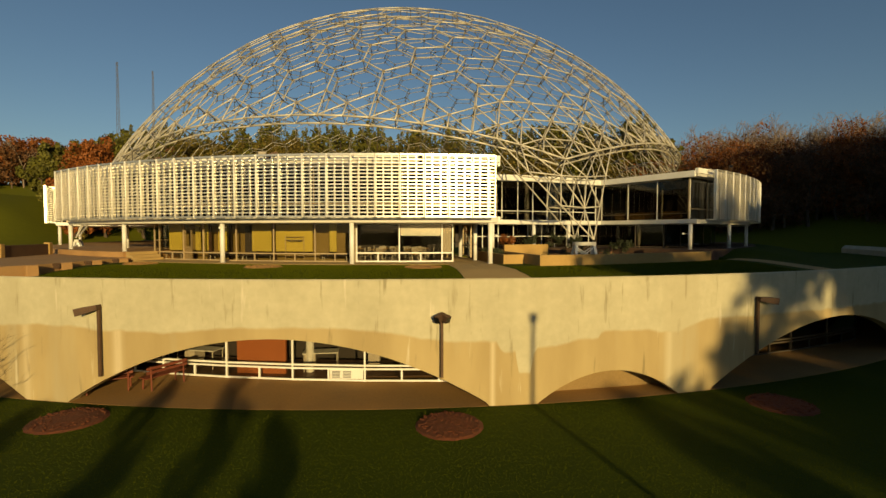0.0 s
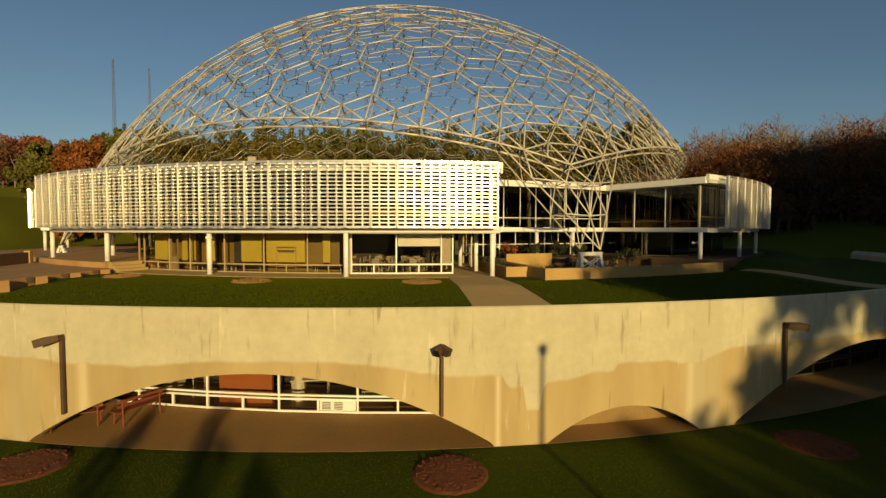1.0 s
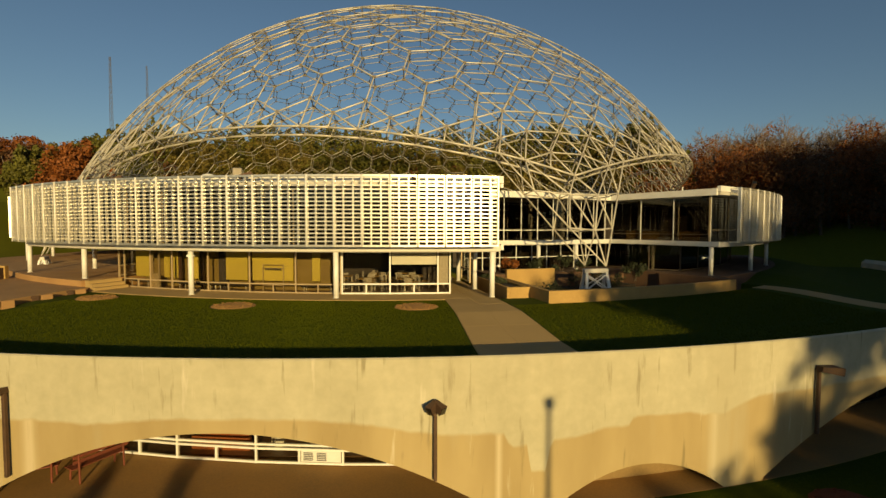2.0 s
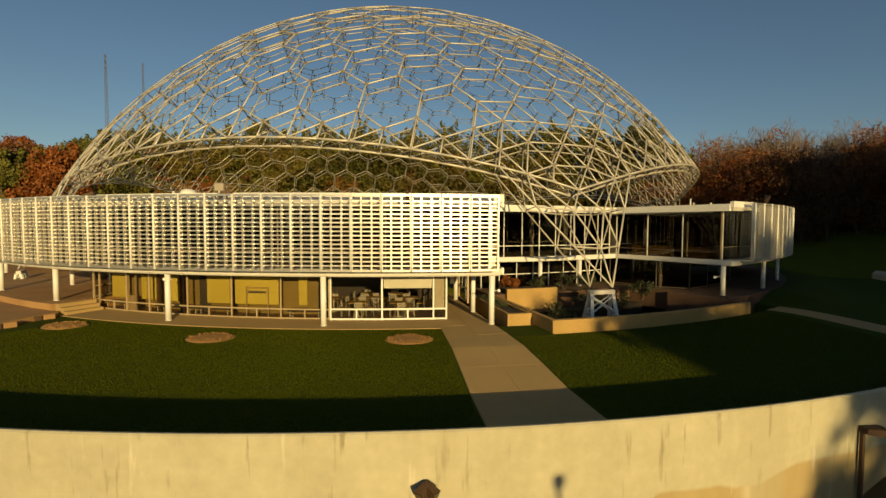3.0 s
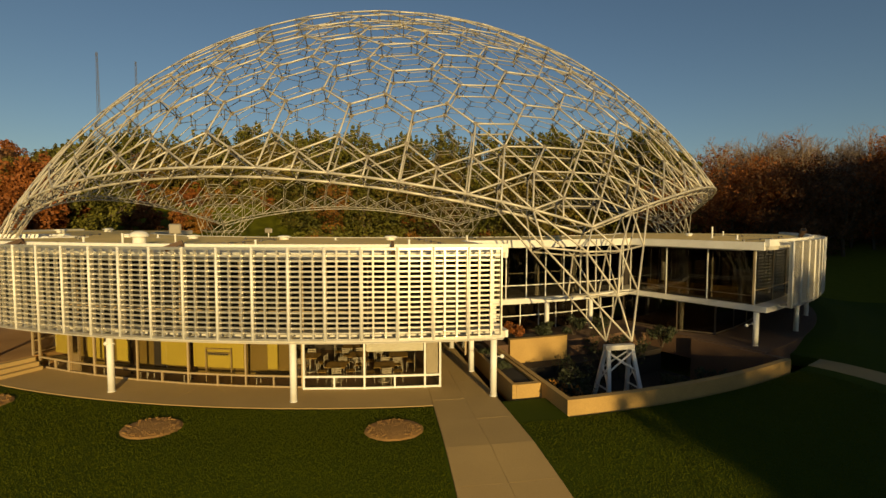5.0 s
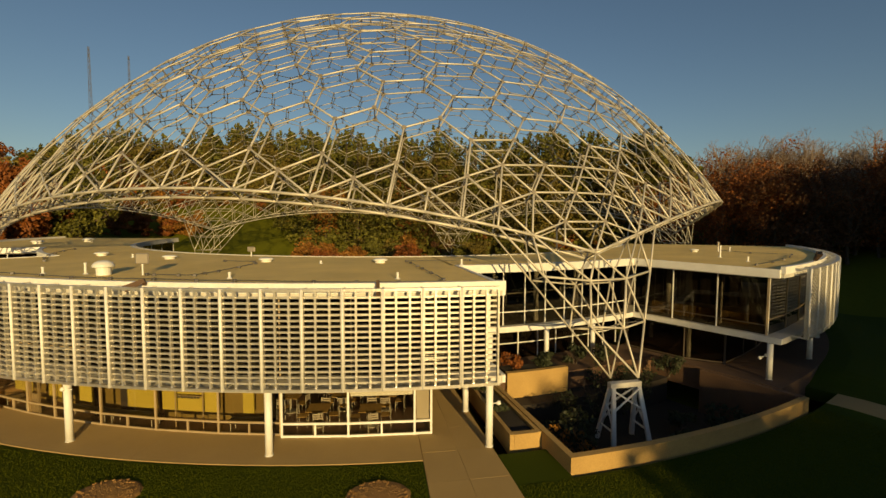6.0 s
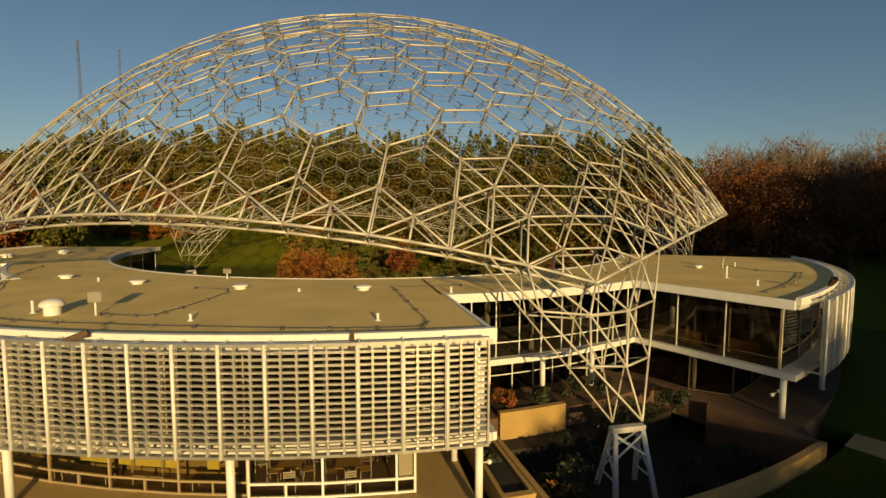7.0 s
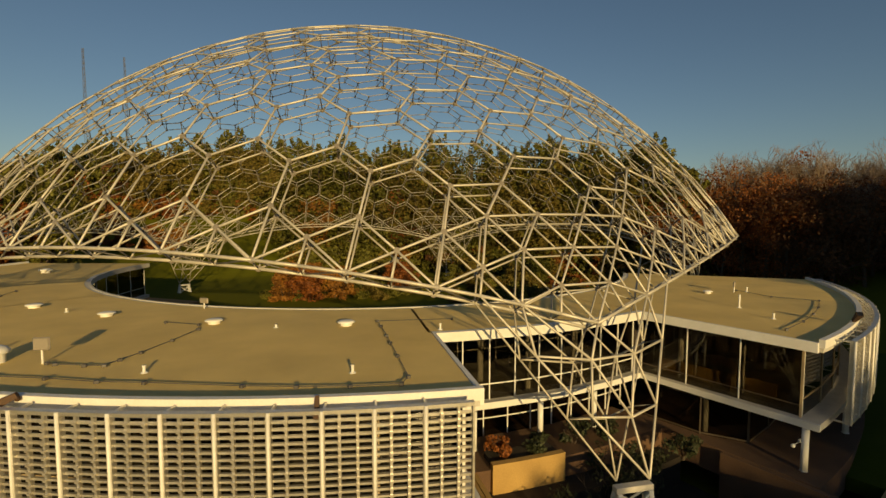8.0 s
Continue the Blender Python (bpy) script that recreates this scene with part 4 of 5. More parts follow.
# ---- trees ----
def leaf_quads(rng, centres, radii, per, size):
    """Small leaf-clump quads scattered through ellipsoid clumps, denser to the outside."""
    n = len(centres)
    c = np.repeat(centres, per, axis=0)
    rad = np.repeat(radii, per, axis=0)
    d = rng.normal(size=(n * per, 3))
    d /= np.linalg.norm(d, axis=1)[:, None]
    f = rng.uniform(0.35, 1.05, size=(n * per, 1)) ** 0.6
    p = c + d * f * rad
    u = rng.normal(size=(n * per, 3))
    u /= np.linalg.norm(u, axis=1)[:, None]
    w = np.cross(u, d + 0.3 * rng.normal(size=d.shape))
    w /= np.linalg.norm(w, axis=1)[:, None] + 1e-6
    s = size * rng.uniform(0.5, 1.2, size=(n * per, 1))
    t = size * rng.uniform(0.35, 0.8, size=(n * per, 1))
    v = np.stack([p - u * s, p - w * t, p + u * s, p + w * t], axis=1).reshape(-1, 3)
    q = np.arange(len(v)).reshape(-1, 4)
    return v, q


def prism(a, b, r0, r1, sides=5):
    d = b - a
    d = d / (np.linalg.norm(d) + 1e-9)
    u = np.cross(d, (0.3, 0.5, 0.81))
    u /= np.linalg.norm(u)
    w = np.cross(d, u)
    ang = np.arange(sides) * 2 * math.pi / sides
    ringv = np.cos(ang)[:, None] * u + np.sin(ang)[:, None] * w
    v = np.concatenate([a + ringv * r0, b + ringv * r1])
    k = np.arange(sides)
    q = np.stack([k, (k + 1) % sides, (k + 1) % sides + sides, k + sides], axis=1)
    return v, q


class Pile:
    """Collects corners and quads of many pieces."""

    def __init__(self):
        self.v, self.q, self.n = [], [], 0

    def add(self, vq):
        v, q = vq
        self.v.append(v)
        self.q.append(q + self.n)
        self.n += len(v)

    def put(self, name, material, kind="stuff"):
        if not self.n:
            return None
        return soup(name, np.concatenate(self.v), np.concatenate(self.q), material, kind)


def limbs(rng, pile, base, top_dir, length, radius, depth, spread=0.6, taper=0.5):
    """A branching skeleton; returns the twig ends."""
    end = base + top_dir * length
    mid = base + top_dir * length * 0.5 + rng.normal(size=3) * length * 0.05
    sides = 5 if radius > 0.06 else 3
    if depth == 0:
        pile.add(prism(base, end, radius, radius * 0.4, sides))
        return [end]
    pile.add(prism(base, mid, radius, radius * 0.8, sides))
    pile.add(prism(mid, end, radius * 0.8, radius * 0.55, sides))
    ends = []
    for k in range(3 if depth > 1 else 4):
        d = top_dir + rng.normal(size=3) * spread
        d[2] = abs(d[2]) * 0.8 + 0.15
        d /= np.linalg.norm(d)
        ends += limbs(rng, pile, end if k else mid, d, length * rng.uniform(0.5, 0.75), radius * taper, depth - 1, spread, taper)
    return ends


def broadleaf(rng, x, y, z, h, wood, leaves, width=0.32, density=1.0, size=0.45, low=0.28):
    base = np.array([x, y, z])
    ends = limbs(rng, wood, base, np.array([rng.normal() * 0.04, rng.normal() * 0.04, 1.0]), h * 0.38, h * 0.018, 2)
    cs = np.array(ends)
    lo = z + h * low
    extra = np.array([[x + rng.normal() * h * width * 0.45, y + rng.normal() * h * width * 0.45, lo + rng.uniform(0, 0.94 - low) * h] for _ in range(12)])
    cs = np.concatenate([cs, extra])
    cs[:, 2] = np.clip(cs[:, 2], lo, z + h * 0.93)
    rad = np.stack([rng.uniform(0.09, 0.16, len(cs)) * h * (width / 0.32)] * 2 + [rng.uniform(0.07, 0.12, len(cs)) * h], axis=1)
    leaves.add(leaf_quads(rng, cs, rad, int(34 * density), size))


def pine(rng, x, y, z, h, wood, leaves, size=0.55, bare=0.25, wide=0.19, per=16, blunt=0.8):
    wood.add(prism(np.array([x, y, z]), np.array([x, y, z + h * 0.97]), h * 0.015, 0.04))
    cs, rad = [], []
    n = 22
    for k in range(n):
        f = k / (n - 1)
        zz = z + h * (bare + (0.99 - bare) * f)
        reach = h * wide * (1 - f) ** blunt + 0.25
        for _ in range(3 if f < 0.7 else 1):
            a = rng.uniform(0, 6.28)
            rr = reach * rng.uniform(0.35, 0.9)
            cs.append((x + rr * math.cos(a), y + rr * math.sin(a), zz))
            rad.append((reach * 0.5 + 0.2, reach * 0.5 + 0.2, h * 0.03 + 0.15))
    leaves.add(leaf_quads(rng, np.array(cs), np.array(rad), per, size))


def bare_tree(rng, x, y, z, h, wood):
    limbs(rng, wood, np.array([x, y, z]), np.array([0, 0, 1.0]), h * 0.355, h * 0.013, 5, 0.44, 0.62)


def polar_cam(az, d):
    """A place by its bearing and distance from the start of the path."""
    return d * math.sin(radians(az)), d * math.cos(radians(az))


def woods():
    rng = np.random.default_rng(7)
    wood, twig = Pile(), Pile()
    green, red, gold, brown, olive = Pile(), Pile(), Pile(), Pile(), Pile()

    def ground(x, y):
        return ground_height(x, y) - 0.2

    def rim(az, r):
        """How far from the start the far side of a circle of radius r round the dome lies, by bearing."""
        ux, uy = math.sin(radians(az)), math.cos(radians(az))
        along_ray = CX * ux + CY * uy
        return along_ray + math.sqrt(max(0.0, r * r - CX * CX - CY * CY + along_ray * along_ray))

    # round the back of the dome: tall pines and olive broadleaf trees, close together
    for n in range(470):
        az = rng.uniform(-37.8, 26)
        back = 36 * smooth(-az, 11, 19)          # on the left a field lies between the dome and the wood
        d = rim(az, 46.5) + back + (rng.uniform(0, 7) if n % 2 else rng.uniform(5, 22))
        x, y = polar_cam(az, d)
        z = ground(x, y)
        top = 1.9 + 0.222 * (rim(az, 48) + back) * math.cos(radians(az)) + 1.2 * math.sin(az * 0.9) * math.sin(az * 0.31 + 1) + rng.uniform(-2.0, 0.3)
        if az > 12:
            top *= 1 + 0.007 * (min(az, 22) - 12) - 0.05 * max(0, az - 23)
        if az < -34.5:
            top *= 0.94
        h = top - z
        pick = rng.random()
        if pick < 0.62:
            pine(rng, x, y, z, h, wood, green, 0.36, 0.03, 0.20, 27, 0.42)
        elif pick < 0.93:
            broadleaf(rng, x, y, z, h * rng.uniform(0.78, 0.92), wood, olive, 0.24, 2.6, 0.33, 0.06)
        else:
            broadleaf(rng, x, y, z, h * 0.7, wood, (red, gold, brown)[rng.integers(3)], 0.24, 2.2, 0.31, 0.06)
    # lower edge of that wood: shrubs and small autumn trees
    for _ in range(120):
        az = rng.uniform(-33, 25)
        x, y = polar_cam(az, rim(az, 44.5) + 36 * smooth(-az, 11, 19) + rng.uniform(-0.5, 3))
        pick = rng.random() if az > -14 else rng.uniform(0.3, 1.0)
        broadleaf(rng, x, y, ground(x, y), rng.uniform(2.5, 6), wood, green if pick < 0.35 else (olive if pick < 0.7 else (gold if pick < 0.78 else (red if pick < 0.9 else brown))), 0.42, 1.2, 0.3, 0.08)
    # left: russet wood low on the far slope, then a green clump and a tall russet group beside the dome
    for _ in range(110):
        az, d = rng.uniform(-60, -39.5), rng.uniform(150, 185)
        x, y = polar_cam(az, d)
        broadleaf(rng, x, y, ground(x, y), rng.uniform(9, 12.5), wood, red if rng.random() < 0.8 else brown, 0.34, 1.3, 0.42, 0.08)
    for az0, az1, d0, d1, t0, t1, n, pile in ((-40.2, -38.3, 88, 96, 14.0, 15.6, 14, green), (-37.4, -35.0, 85, 92, 13.8, 16.4, 16, red), (-38.4, -36.0, 82, 86, 6, 9.5, 8, red), (-35.0, -31.4, 90, 98, 15.6, 17.8, 16, green)):
        for _ in range(n):
            az, d = rng.uniform(az0, az1), rng.uniform(d0, d1)
            x, y = polar_cam(az, d)
            z = ground(x, y)
            broadleaf(rng, x, y, z, max(3.5, rng.uniform(t0, t1) - z), wood, pile if rng.random() < 0.9 else olive, 0.15, 2.6, 0.25, 0.04)
    x, y = polar_cam(-41.3, 150)
    bare_tree(rng, x, y, ground(x, y), 14, twig)
    # right: brown and russet wood with fine grey bare crowns above it
    def right_top(az):
        return 22.0 + 2.6 * smooth(az, 26.5, 31) - 1.6 * smooth(az, 33, 36) - 1.2 * smooth(az, 40, 44) + 0.5 * math.sin(az * 1.7)

    for _ in range(330):
        az, d = rng.uniform(23.5, 60), rng.uniform(88, 125)
        x, y = polar_cam(az, d)
        z = ground(x, y)
        pick = rng.random()
        h = right_top(az) - z - rng.uniform(0, 2.4)
        warm = az < 32 or 39 < az < 43
        if pick < 0.45 and d > 96:
            bare_tree(rng, x, y, z, h, twig)
        elif pick < 0.76:
            broadleaf(rng, x, y, z, h * 0.72, wood, red if rng.random() < (0.75 if warm else 0.25) else brown, 0.3, 2.8, 0.18, 0.1)
        else:
            broadleaf(rng, x, y, z, h * 0.6, wood, brown, 0.34, 2.2, 0.2, 0.05)
    for _ in range(60):
        az, d = rng.uniform(26, 50), rng.uniform(97, 112)
        x, y = polar_cam(az, d)
        z = ground(x, y)
        bare_tree(rng, x, y, z, right_top(az) - z - rng.uniform(0.2, 2.2), twig)
    for az, d, top in ((39.6, 105, 25.6), (36.2, 107, 23.6), (42.6, 100, 22.5), (34.8, 108, 23.0), (33.0, 105, 23.8), (31.6, 106, 24.0), (30.2, 106, 23.6), (40.4, 103, 23.0), (37.8, 106, 22.5)):
        x, y = polar_cam(az, d)
        z = ground(x, y)
        bare_tree(rng, x, y, z, top - z, twig)
    for az, d, top in ((40.2, 98, 20.5), (34.7, 106, 21.6), (31.0, 100, 20.5), (28.4, 100, 20.0)):
        x, y = polar_cam(az, d)
        z = ground(x, y)
        broadleaf(rng, x, y, z, top - z, wood, red, 0.24, 2.6, 0.22, 0.3)
    # autumn shrubs on the sunny slope seen under the dome's rim
    for az0, az1, d0, d1, n, choice in ((-13.4, -7.4, 79, 84, 11, gold), (-12.2, -10.6, 79, 81, 3, red), (-2.6, -1.0, 84, 87, 4, red), (12.4, 15.0, 101, 105, 6, red), (19.6, 21.6, 100, 103, 5, gold), (-27, -23, 112, 118, 5, gold), (-32, -26, 112, 120, 7, red), (-7, 12, 93, 108, 16, olive), (-7, 12, 93, 108, 20, green), (8, 16, 100, 108, 8, green)):
        for _ in range(n):
            az, d = rng.uniform(az0, az1), rng.uniform(d0, d1)
            x, y = polar_cam(az, d)
            broadleaf(rng, x, y, ground(x, y), rng.uniform(3.4, 5.4), wood, choice, 0.42, 2.2, 0.2, 0.06)
    # low shrubs on the mound inside the ring
    for az0, az1, d0, d1, n, choice in ((-6, 17, 74, 97, 36, olive), (-16, 17, 78, 97, 40, green), (8, 16, 76, 95, 5, red)):
        for _ in range(n):
            az, d = rng.uniform(az0, az1), rng.uniform(d0, d1)
            x, y = polar_cam(az, d)
            broadleaf(rng, x, y, ground(x, y), rng.uniform(1.2, 2.6), wood, choice, 0.6, 1.2, 0.17, 0.06)
    for pile, name, material, label in ((wood, "wood_trunks", M_BARK, "brown trunks and limbs of the surrounding wood"), (twig, "bare_trees", M_TWIG, "grey-brown bare trees at the wood's edge"),
                                        (green, "pine_foliage", M_PINE, "dark green pine foliage of the hillside wood"), (red, "russet_foliage", M_RED, "russet autumn foliage of the wood"),
                                        (gold, "gold_foliage", M_GOLD, "golden autumn foliage low on the hill"), (olive, "olive_foliage", M_OLIVE, "olive and yellow-brown foliage of the hillside wood"), (brown, "brown_foliage", M_BROWN, "dull brown autumn foliage of the wood")):
        tagged(pile.put(name, material), label, "woodland")


woods()


def lone_tree(name, seed, x, y, z, h, width, leaf_material, density, label, bare=False, size=0.5, low=0.28):
    rng = np.random.default_rng(seed)
    wood, leaves = Pile(), Pile()
    if bare:
        bare_tree(rng, 0, 0, 0, h, wood)
    else:
        broadleaf(rng, 0, 0, 0, h, wood, leaves, width, density, size, low)
    root = tagged(empty(name, pose(x, y, z)), label, "tree", group="trees behind the camera")
    for pile, nm, m in ((wood, "trunk", M_BARK), (leaves, "crown", leaf_material)):
        ob = pile.put(nm, m, "")
        if ob:
            ob.parent = root
    return root


# trees behind the camera, whose shade falls on the wall, the lawn and the wood
rng0 = random.Random(5)
# x, height, where the crown begins, density
SHADE = [(26.8, 15.4, 0.4, 1.8), (28.3, 16.4, 0.55, 1.8), (31.7, 17.0, 0.92, 2.0), (34.7, 17.2, 0.86, 2.8), (37.8, 17.4, 0.6, 2.4), (40.5, 19.8, 0.3, 3.2), (43.5, 22.4, 0.15, 4.0), (46.5, 23.8, 0.12, 4.0)]
SHADE += [(49.5 + 4.2 * k, 24 + 15.5 * smooth(49.5 + 4.2 * k, 56, 84) + 5.5 * smooth(49.5 + 4.2 * k, 88, 97), 0.12, 3.6) for k in range(16)]
SHADE += [(47 + 5.0 * k, 23.5 + 16 * smooth(47 + 5.0 * k, 58, 86) + 5.5 * smooth(47 + 5.0 * k, 88, 97), 0.08, 3.6) for k in range(14)]
SHADE += [(39.2, 18.4, 0.5, 3.0), (41.8, 21.0, 0.3, 3.6), (44.6, 23.4, 0.3, 3.6), (47.6, 24.4, 0.3, 3.6), (50.6, 24.6, 0.3, 3.6), (53.4, 25.0, 0.2, 3.6), (56.0, 25.0, 0.2, 3.6), (59.0, 25.2, 0.15, 3.6), (61.8, 25.2, 0.15, 3.6), (64.4, 24.6, 0.15, 3.6), (67.2, 26.0, 0.15, 3.6), (70.0, 28.0, 0.15, 3.6)]
for k, (x, h, low, dens) in enumerate(SHADE):
    back = -46 if k > 37 else (-52 if k > 23 else -40)
    lone_tree("shade_tree", 50 + k, x + rng0.uniform(-0.6, 0.6), back + rng0.uniform(-3, 3), Z_LOW, h + rng0.uniform(-0.5, 0.5), 0.18 if k < 2 else (0.30 if k < 8 else 0.34), M_BROWN, dens, "tall leafy brown tree standing on the lawn", size=0.42 if k < 8 or k > 37 else 0.8, low=low)
for k, (x, h) in enumerate(((31.6, 11.6), (33.8, 11.8), (36.0, 12.4))):
    lone_tree("shade_tree", 140 + k, x, -41.5, Z_LOW, h, 0.26, M_BROWN, 3.2, "low leafy brown tree standing on the lawn", size=0.42, low=0.15)
# an unseen row added between the right-hand wood and the sun, to shade it
for k in range(15):
    az = 32.2 + 1.25 * k
    x, y = polar_cam(az, 96)
    x, y = x + 40 * math.sin(SUN_AZ), y + 40 * math.cos(SUN_AZ)
    z = ground_height(x, y)
    lone_tree("shade_tree", 170 + k, x, y, z, 22.8 + rng0.uniform(-1.2, 1.2) - z, 0.34, M_BROWN, 3.4, "tall leafy brown tree out of view, added to shade the wood", size=0.7, low=0.1)
for k, (x, h, wide) in enumerate(((-1.1, 6.0, 0.20), (1.4, 6.2, 0.20), (3.1, 5.3, 0.13), (-4.6, 5.4, 0.2), (-6.6, 5.6, 0.2))):
    rng = np.random.default_rng(90 + k)
    wood, leaves = Pile(), Pile()
    pine(rng, 0, 0, 0, h, wood, leaves, 0.2, 0.05, wide, 26)
    root = tagged(empty("conifer", pose(x, -14.0, Z_LOW)), "slim dark green conifer on the lower lawn", "tree", group="conifers on the lawn")
    for pile, nm, m in ((wood, "trunk", M_BARK), (leaves, "crown", M_PINE)):
        pile.put(nm, m, "").parent = root


# ---- lamp post on the lower lawn ----
def lamp_post(x, y, h):
    root = tagged(empty("lamp_post", pose(x, y, Z_LOW)), "slim dark metal lamp post on the lower lawn", "lamp post")
    bm = bmesh.new()
    tube(bm, (0, 0, 0), (0, 0, h), 0.09, 0.055, 12)
    part("pole", bm, M_RUST, root)
    bm = bmesh.new()
    tube(bm, (0, 0, h), (0, 0, h + 0.28), 0.12, 0.15, 12)
    part("lamp_head", bm, M_HUB, root)


lamp_post(8.9, -6.0, 6.75)


# ---- floodlights ----
def floodlight(m, post, arms, label, width=0.42, reach=0.62):
    """A boxed floodlight on a flat post: local z up, y outwards. arms: tilts of the heads."""
    root = tagged(empty("floodlight", m), label, "floodlight", group="floodlights")
    bm = bmesh.new()
    box(bm, -0.045, 0.045, -0.05, 0.05, -post, 0.0, None, 0.01)
    part("post", bm, M_RUST, root)
    for turn, tilt in arms:
        bm = bmesh.new()
        t = pose(0, 0.04, 0.05, 0, 0, turn) @ pose(0, 0, 0, tilt)
        v = box(bm, -width / 2, width / 2, -0.04, reach, -0.12, 0.12)
        for w in v:
            if w.co.y < 0:
                w.co.x *= 0.6
                w.co.z *= 0.6
            w.co = t @ w.co
        head = part("head", bm, M_RUST, root)
        bm = bmesh.new()
        box(bm, -width * 0.42, width * 0.42, reach + 0.002, reach + 0.015, -0.10, 0.10, t)
        part("lens", bm, M_GLASSD, head)
    return root


# on the arched wall
floodlight(at(50.72, -7.82, -0.60), 2.2, ((-80, -14),), "rust-brown box floodlight on a flat post against the wall")
floodlight(at(50.72, 4.63, -0.80), 1.95, ((40, -25), (-40, -25)), "rust-brown twin floodlight on a flat post against the wall", 0.2, 0.3)
floodlight(at(50.72, 17.9, -0.62), 1.95, ((78, -8),), "rust-brown box floodlight on a flat post in the shade")
# hung from the roof edge
floodlight(at(38.55, 4.3, 6.3), 0.12, ((4, -62),), "dark floodlight tilted down from the roof edge", 0.17)
floodlight(at(38.55, -7.9, 6.3), 0.12, ((-62, -25),), "tan floodlight leaning out from the roof edge", 0.24)
floodlight(at(38.55, -19.8, 6.3), 0.12, ((-62, -25),), "tan floodlight leaning out from the roof edge", 0.24)
floodlight(at(39.1, 41.5, 6.3), 0.3, ((-60, 40),), "small pale floodlight standing on the wing's roof edge", 0.26)


# ---- things on the roof ----
Z_TOP = Z_ROOF1 + 0.02


def roof_vent(r, phi, rad, h):
    root = tagged(empty("roof_vent", at(r, phi, Z_TOP)), "round galvanised roof vent with a domed cap", "roof vent", group="roof vents")
    bm = bmesh.new()
    tube(bm, (0, 0, 0), (0, 0, h * 0.6), rad * 0.7, sides=20)
    part("collar", bm, M_WHITE, root)
    bm = bmesh.new()
    prev = None
    for f, z in ((1.0, 0.55), (1.05, 0.68), (0.8, 0.88), (0.4, 0.98), (0.05, 1.0)):
        ringv = [bm.verts.new((rad * f * math.cos(t), rad * f * math.sin(t), h * z)) for t in [2 * math.pi * k / 20 for k in range(20)]]
        if prev:
            for k in range(20):
                bm.faces.new((prev[k], prev[(k + 1) % 20], ringv[(k + 1) % 20], ringv[k])).smooth = True
        prev = ringv
    bm.faces.new(prev)
    part("cap", bm, M_WHITE, root)


for r, phi, rad, h in ((35.7, -15.0, 0.40, 0.62), (29.3, -33.8, 0.4, 0.24), (28.75, -21.9, 0.4, 0.24), (28.97, 3.8, 0.4, 0.26), (28.8, -8.9, 0.4, 0.25), (31.5, 51.0, 0.3, 0.22), (30.0, -75, 0.5, 0.4), (33.0, -70, 0.5, 0.35)):
    roof_vent(r, phi, rad, h)


def vent_pipe(r, phi, h, rad=0.05):
    bm = bmesh.new()
    tube(bm, (0, 0, 0), (0, 0, h), rad, sides=12)
    tube(bm, (0, 0, 0), (0, 0, 0.04), rad * 2.4, rad * 1.6, sides=12)
    tube(bm, (0, 0, h - 0.05), (0, 0, h), rad * 1.25, sides=12)
    ob = part("vent_pipe", bm, M_WHITE)
    ob.matrix_basis = at(r, phi, Z_TOP)
    tagged(ob, "short white vent pipe standing on the gravel roof", "vent pipe", group="vent pipes on the roof")


for r, phi, h in ((35.7, -16.6, 0.5), (36.2, -19.5, 0.3), (35.8, -5.5, 0.26), (35.9, 5.4, 0.28), (29.0, -27.8, 0.22), (34.1, 43.2, 0.75), (33.6, 55, 0.35), (30.5, 12.0, 0.3), (29.35, -2.4, 0.16), (36.2, 39.8, 0.3)):
    vent_pipe(r, phi, h)


def roof_lamp(r, phi, h, turn=0.0):
    root = tagged(empty("roof_lamp", at(r, phi, Z_TOP, turn)), "flat round-cornered floodlight on a short pole on the roof", "floodlight", group="roof floodlights")
    bm = bmesh.new()
    tube(bm, (0, 0, 0), (0, 0, h * 0.6), 0.035, sides=10)
    part("pole", bm, M_WHITE, root)
    bm = bmesh.new()
    box(bm, -0.27, 0.27, -0.06, 0.06, h * 0.5, h, None, 0.05)
    part("head", bm, M_PLATE, root)


for r, phi, h, t in ((35.45, -12.2, 0.95, 20), (25.7, -15.0, 0.62, 0), (32.9, 53.5, 0.75, 0)):
    roof_lamp(r, phi, h, t)


# lightning cable on little blocks along the roof
def roof_cable(pts, label):
    root = tagged(empty("roof_cable"), label, "cable")
    for p, q in zip(pts, pts[1:]):
        bm = bmesh.new()
        tube(bm, p, q, 0.016, sides=6)
        part("cable", bm, M_HUB, root)
    for p in pts:
        bm = bmesh.new()
        box(bm, -0.075, 0.075, -0.06, 0.06, -0.07, 0.04, Matrix.Translation(p) @ pose(0, 0, 0, 0, 0, random.uniform(0, 90)), 0.015)
        part("block", bm, M_HUB, root)


Z_CABLE = Z_TOP + 0.07
roof_cable([P(36.9 + 0.1 * math.sin(k * 1.7), -38 + 2.85 * k, Z_CABLE) for k in range(12)] + [P(r, a, Z_CABLE) for r, a in ((36.84, -4.3), (37.08, 0.5), (37.2, 3.0), (37.3, 5.45), (37.3, 7.8), (36.7, 8.2), (34.4, 7.9), (32.6, 7.6), (31.4, 7.4), (29.6, 7.0), (28.5, 6.7), (28.7, 14.0))], "dark cable on blocks along the edge of the gravel roof")
roof_cable([P(r, a, Z_CABLE) for r, a in ((35.5, -11.8), (35.55, -11.2), (35.5, -9.4), (35.4, -8.35), (34.76, -8.3), (33.85, -8.2), (32.1, -8.3), (30.2, -8.6), (29.35, -9.7), (29.2, -13.4))], "dark cable on blocks across the gravel roof")
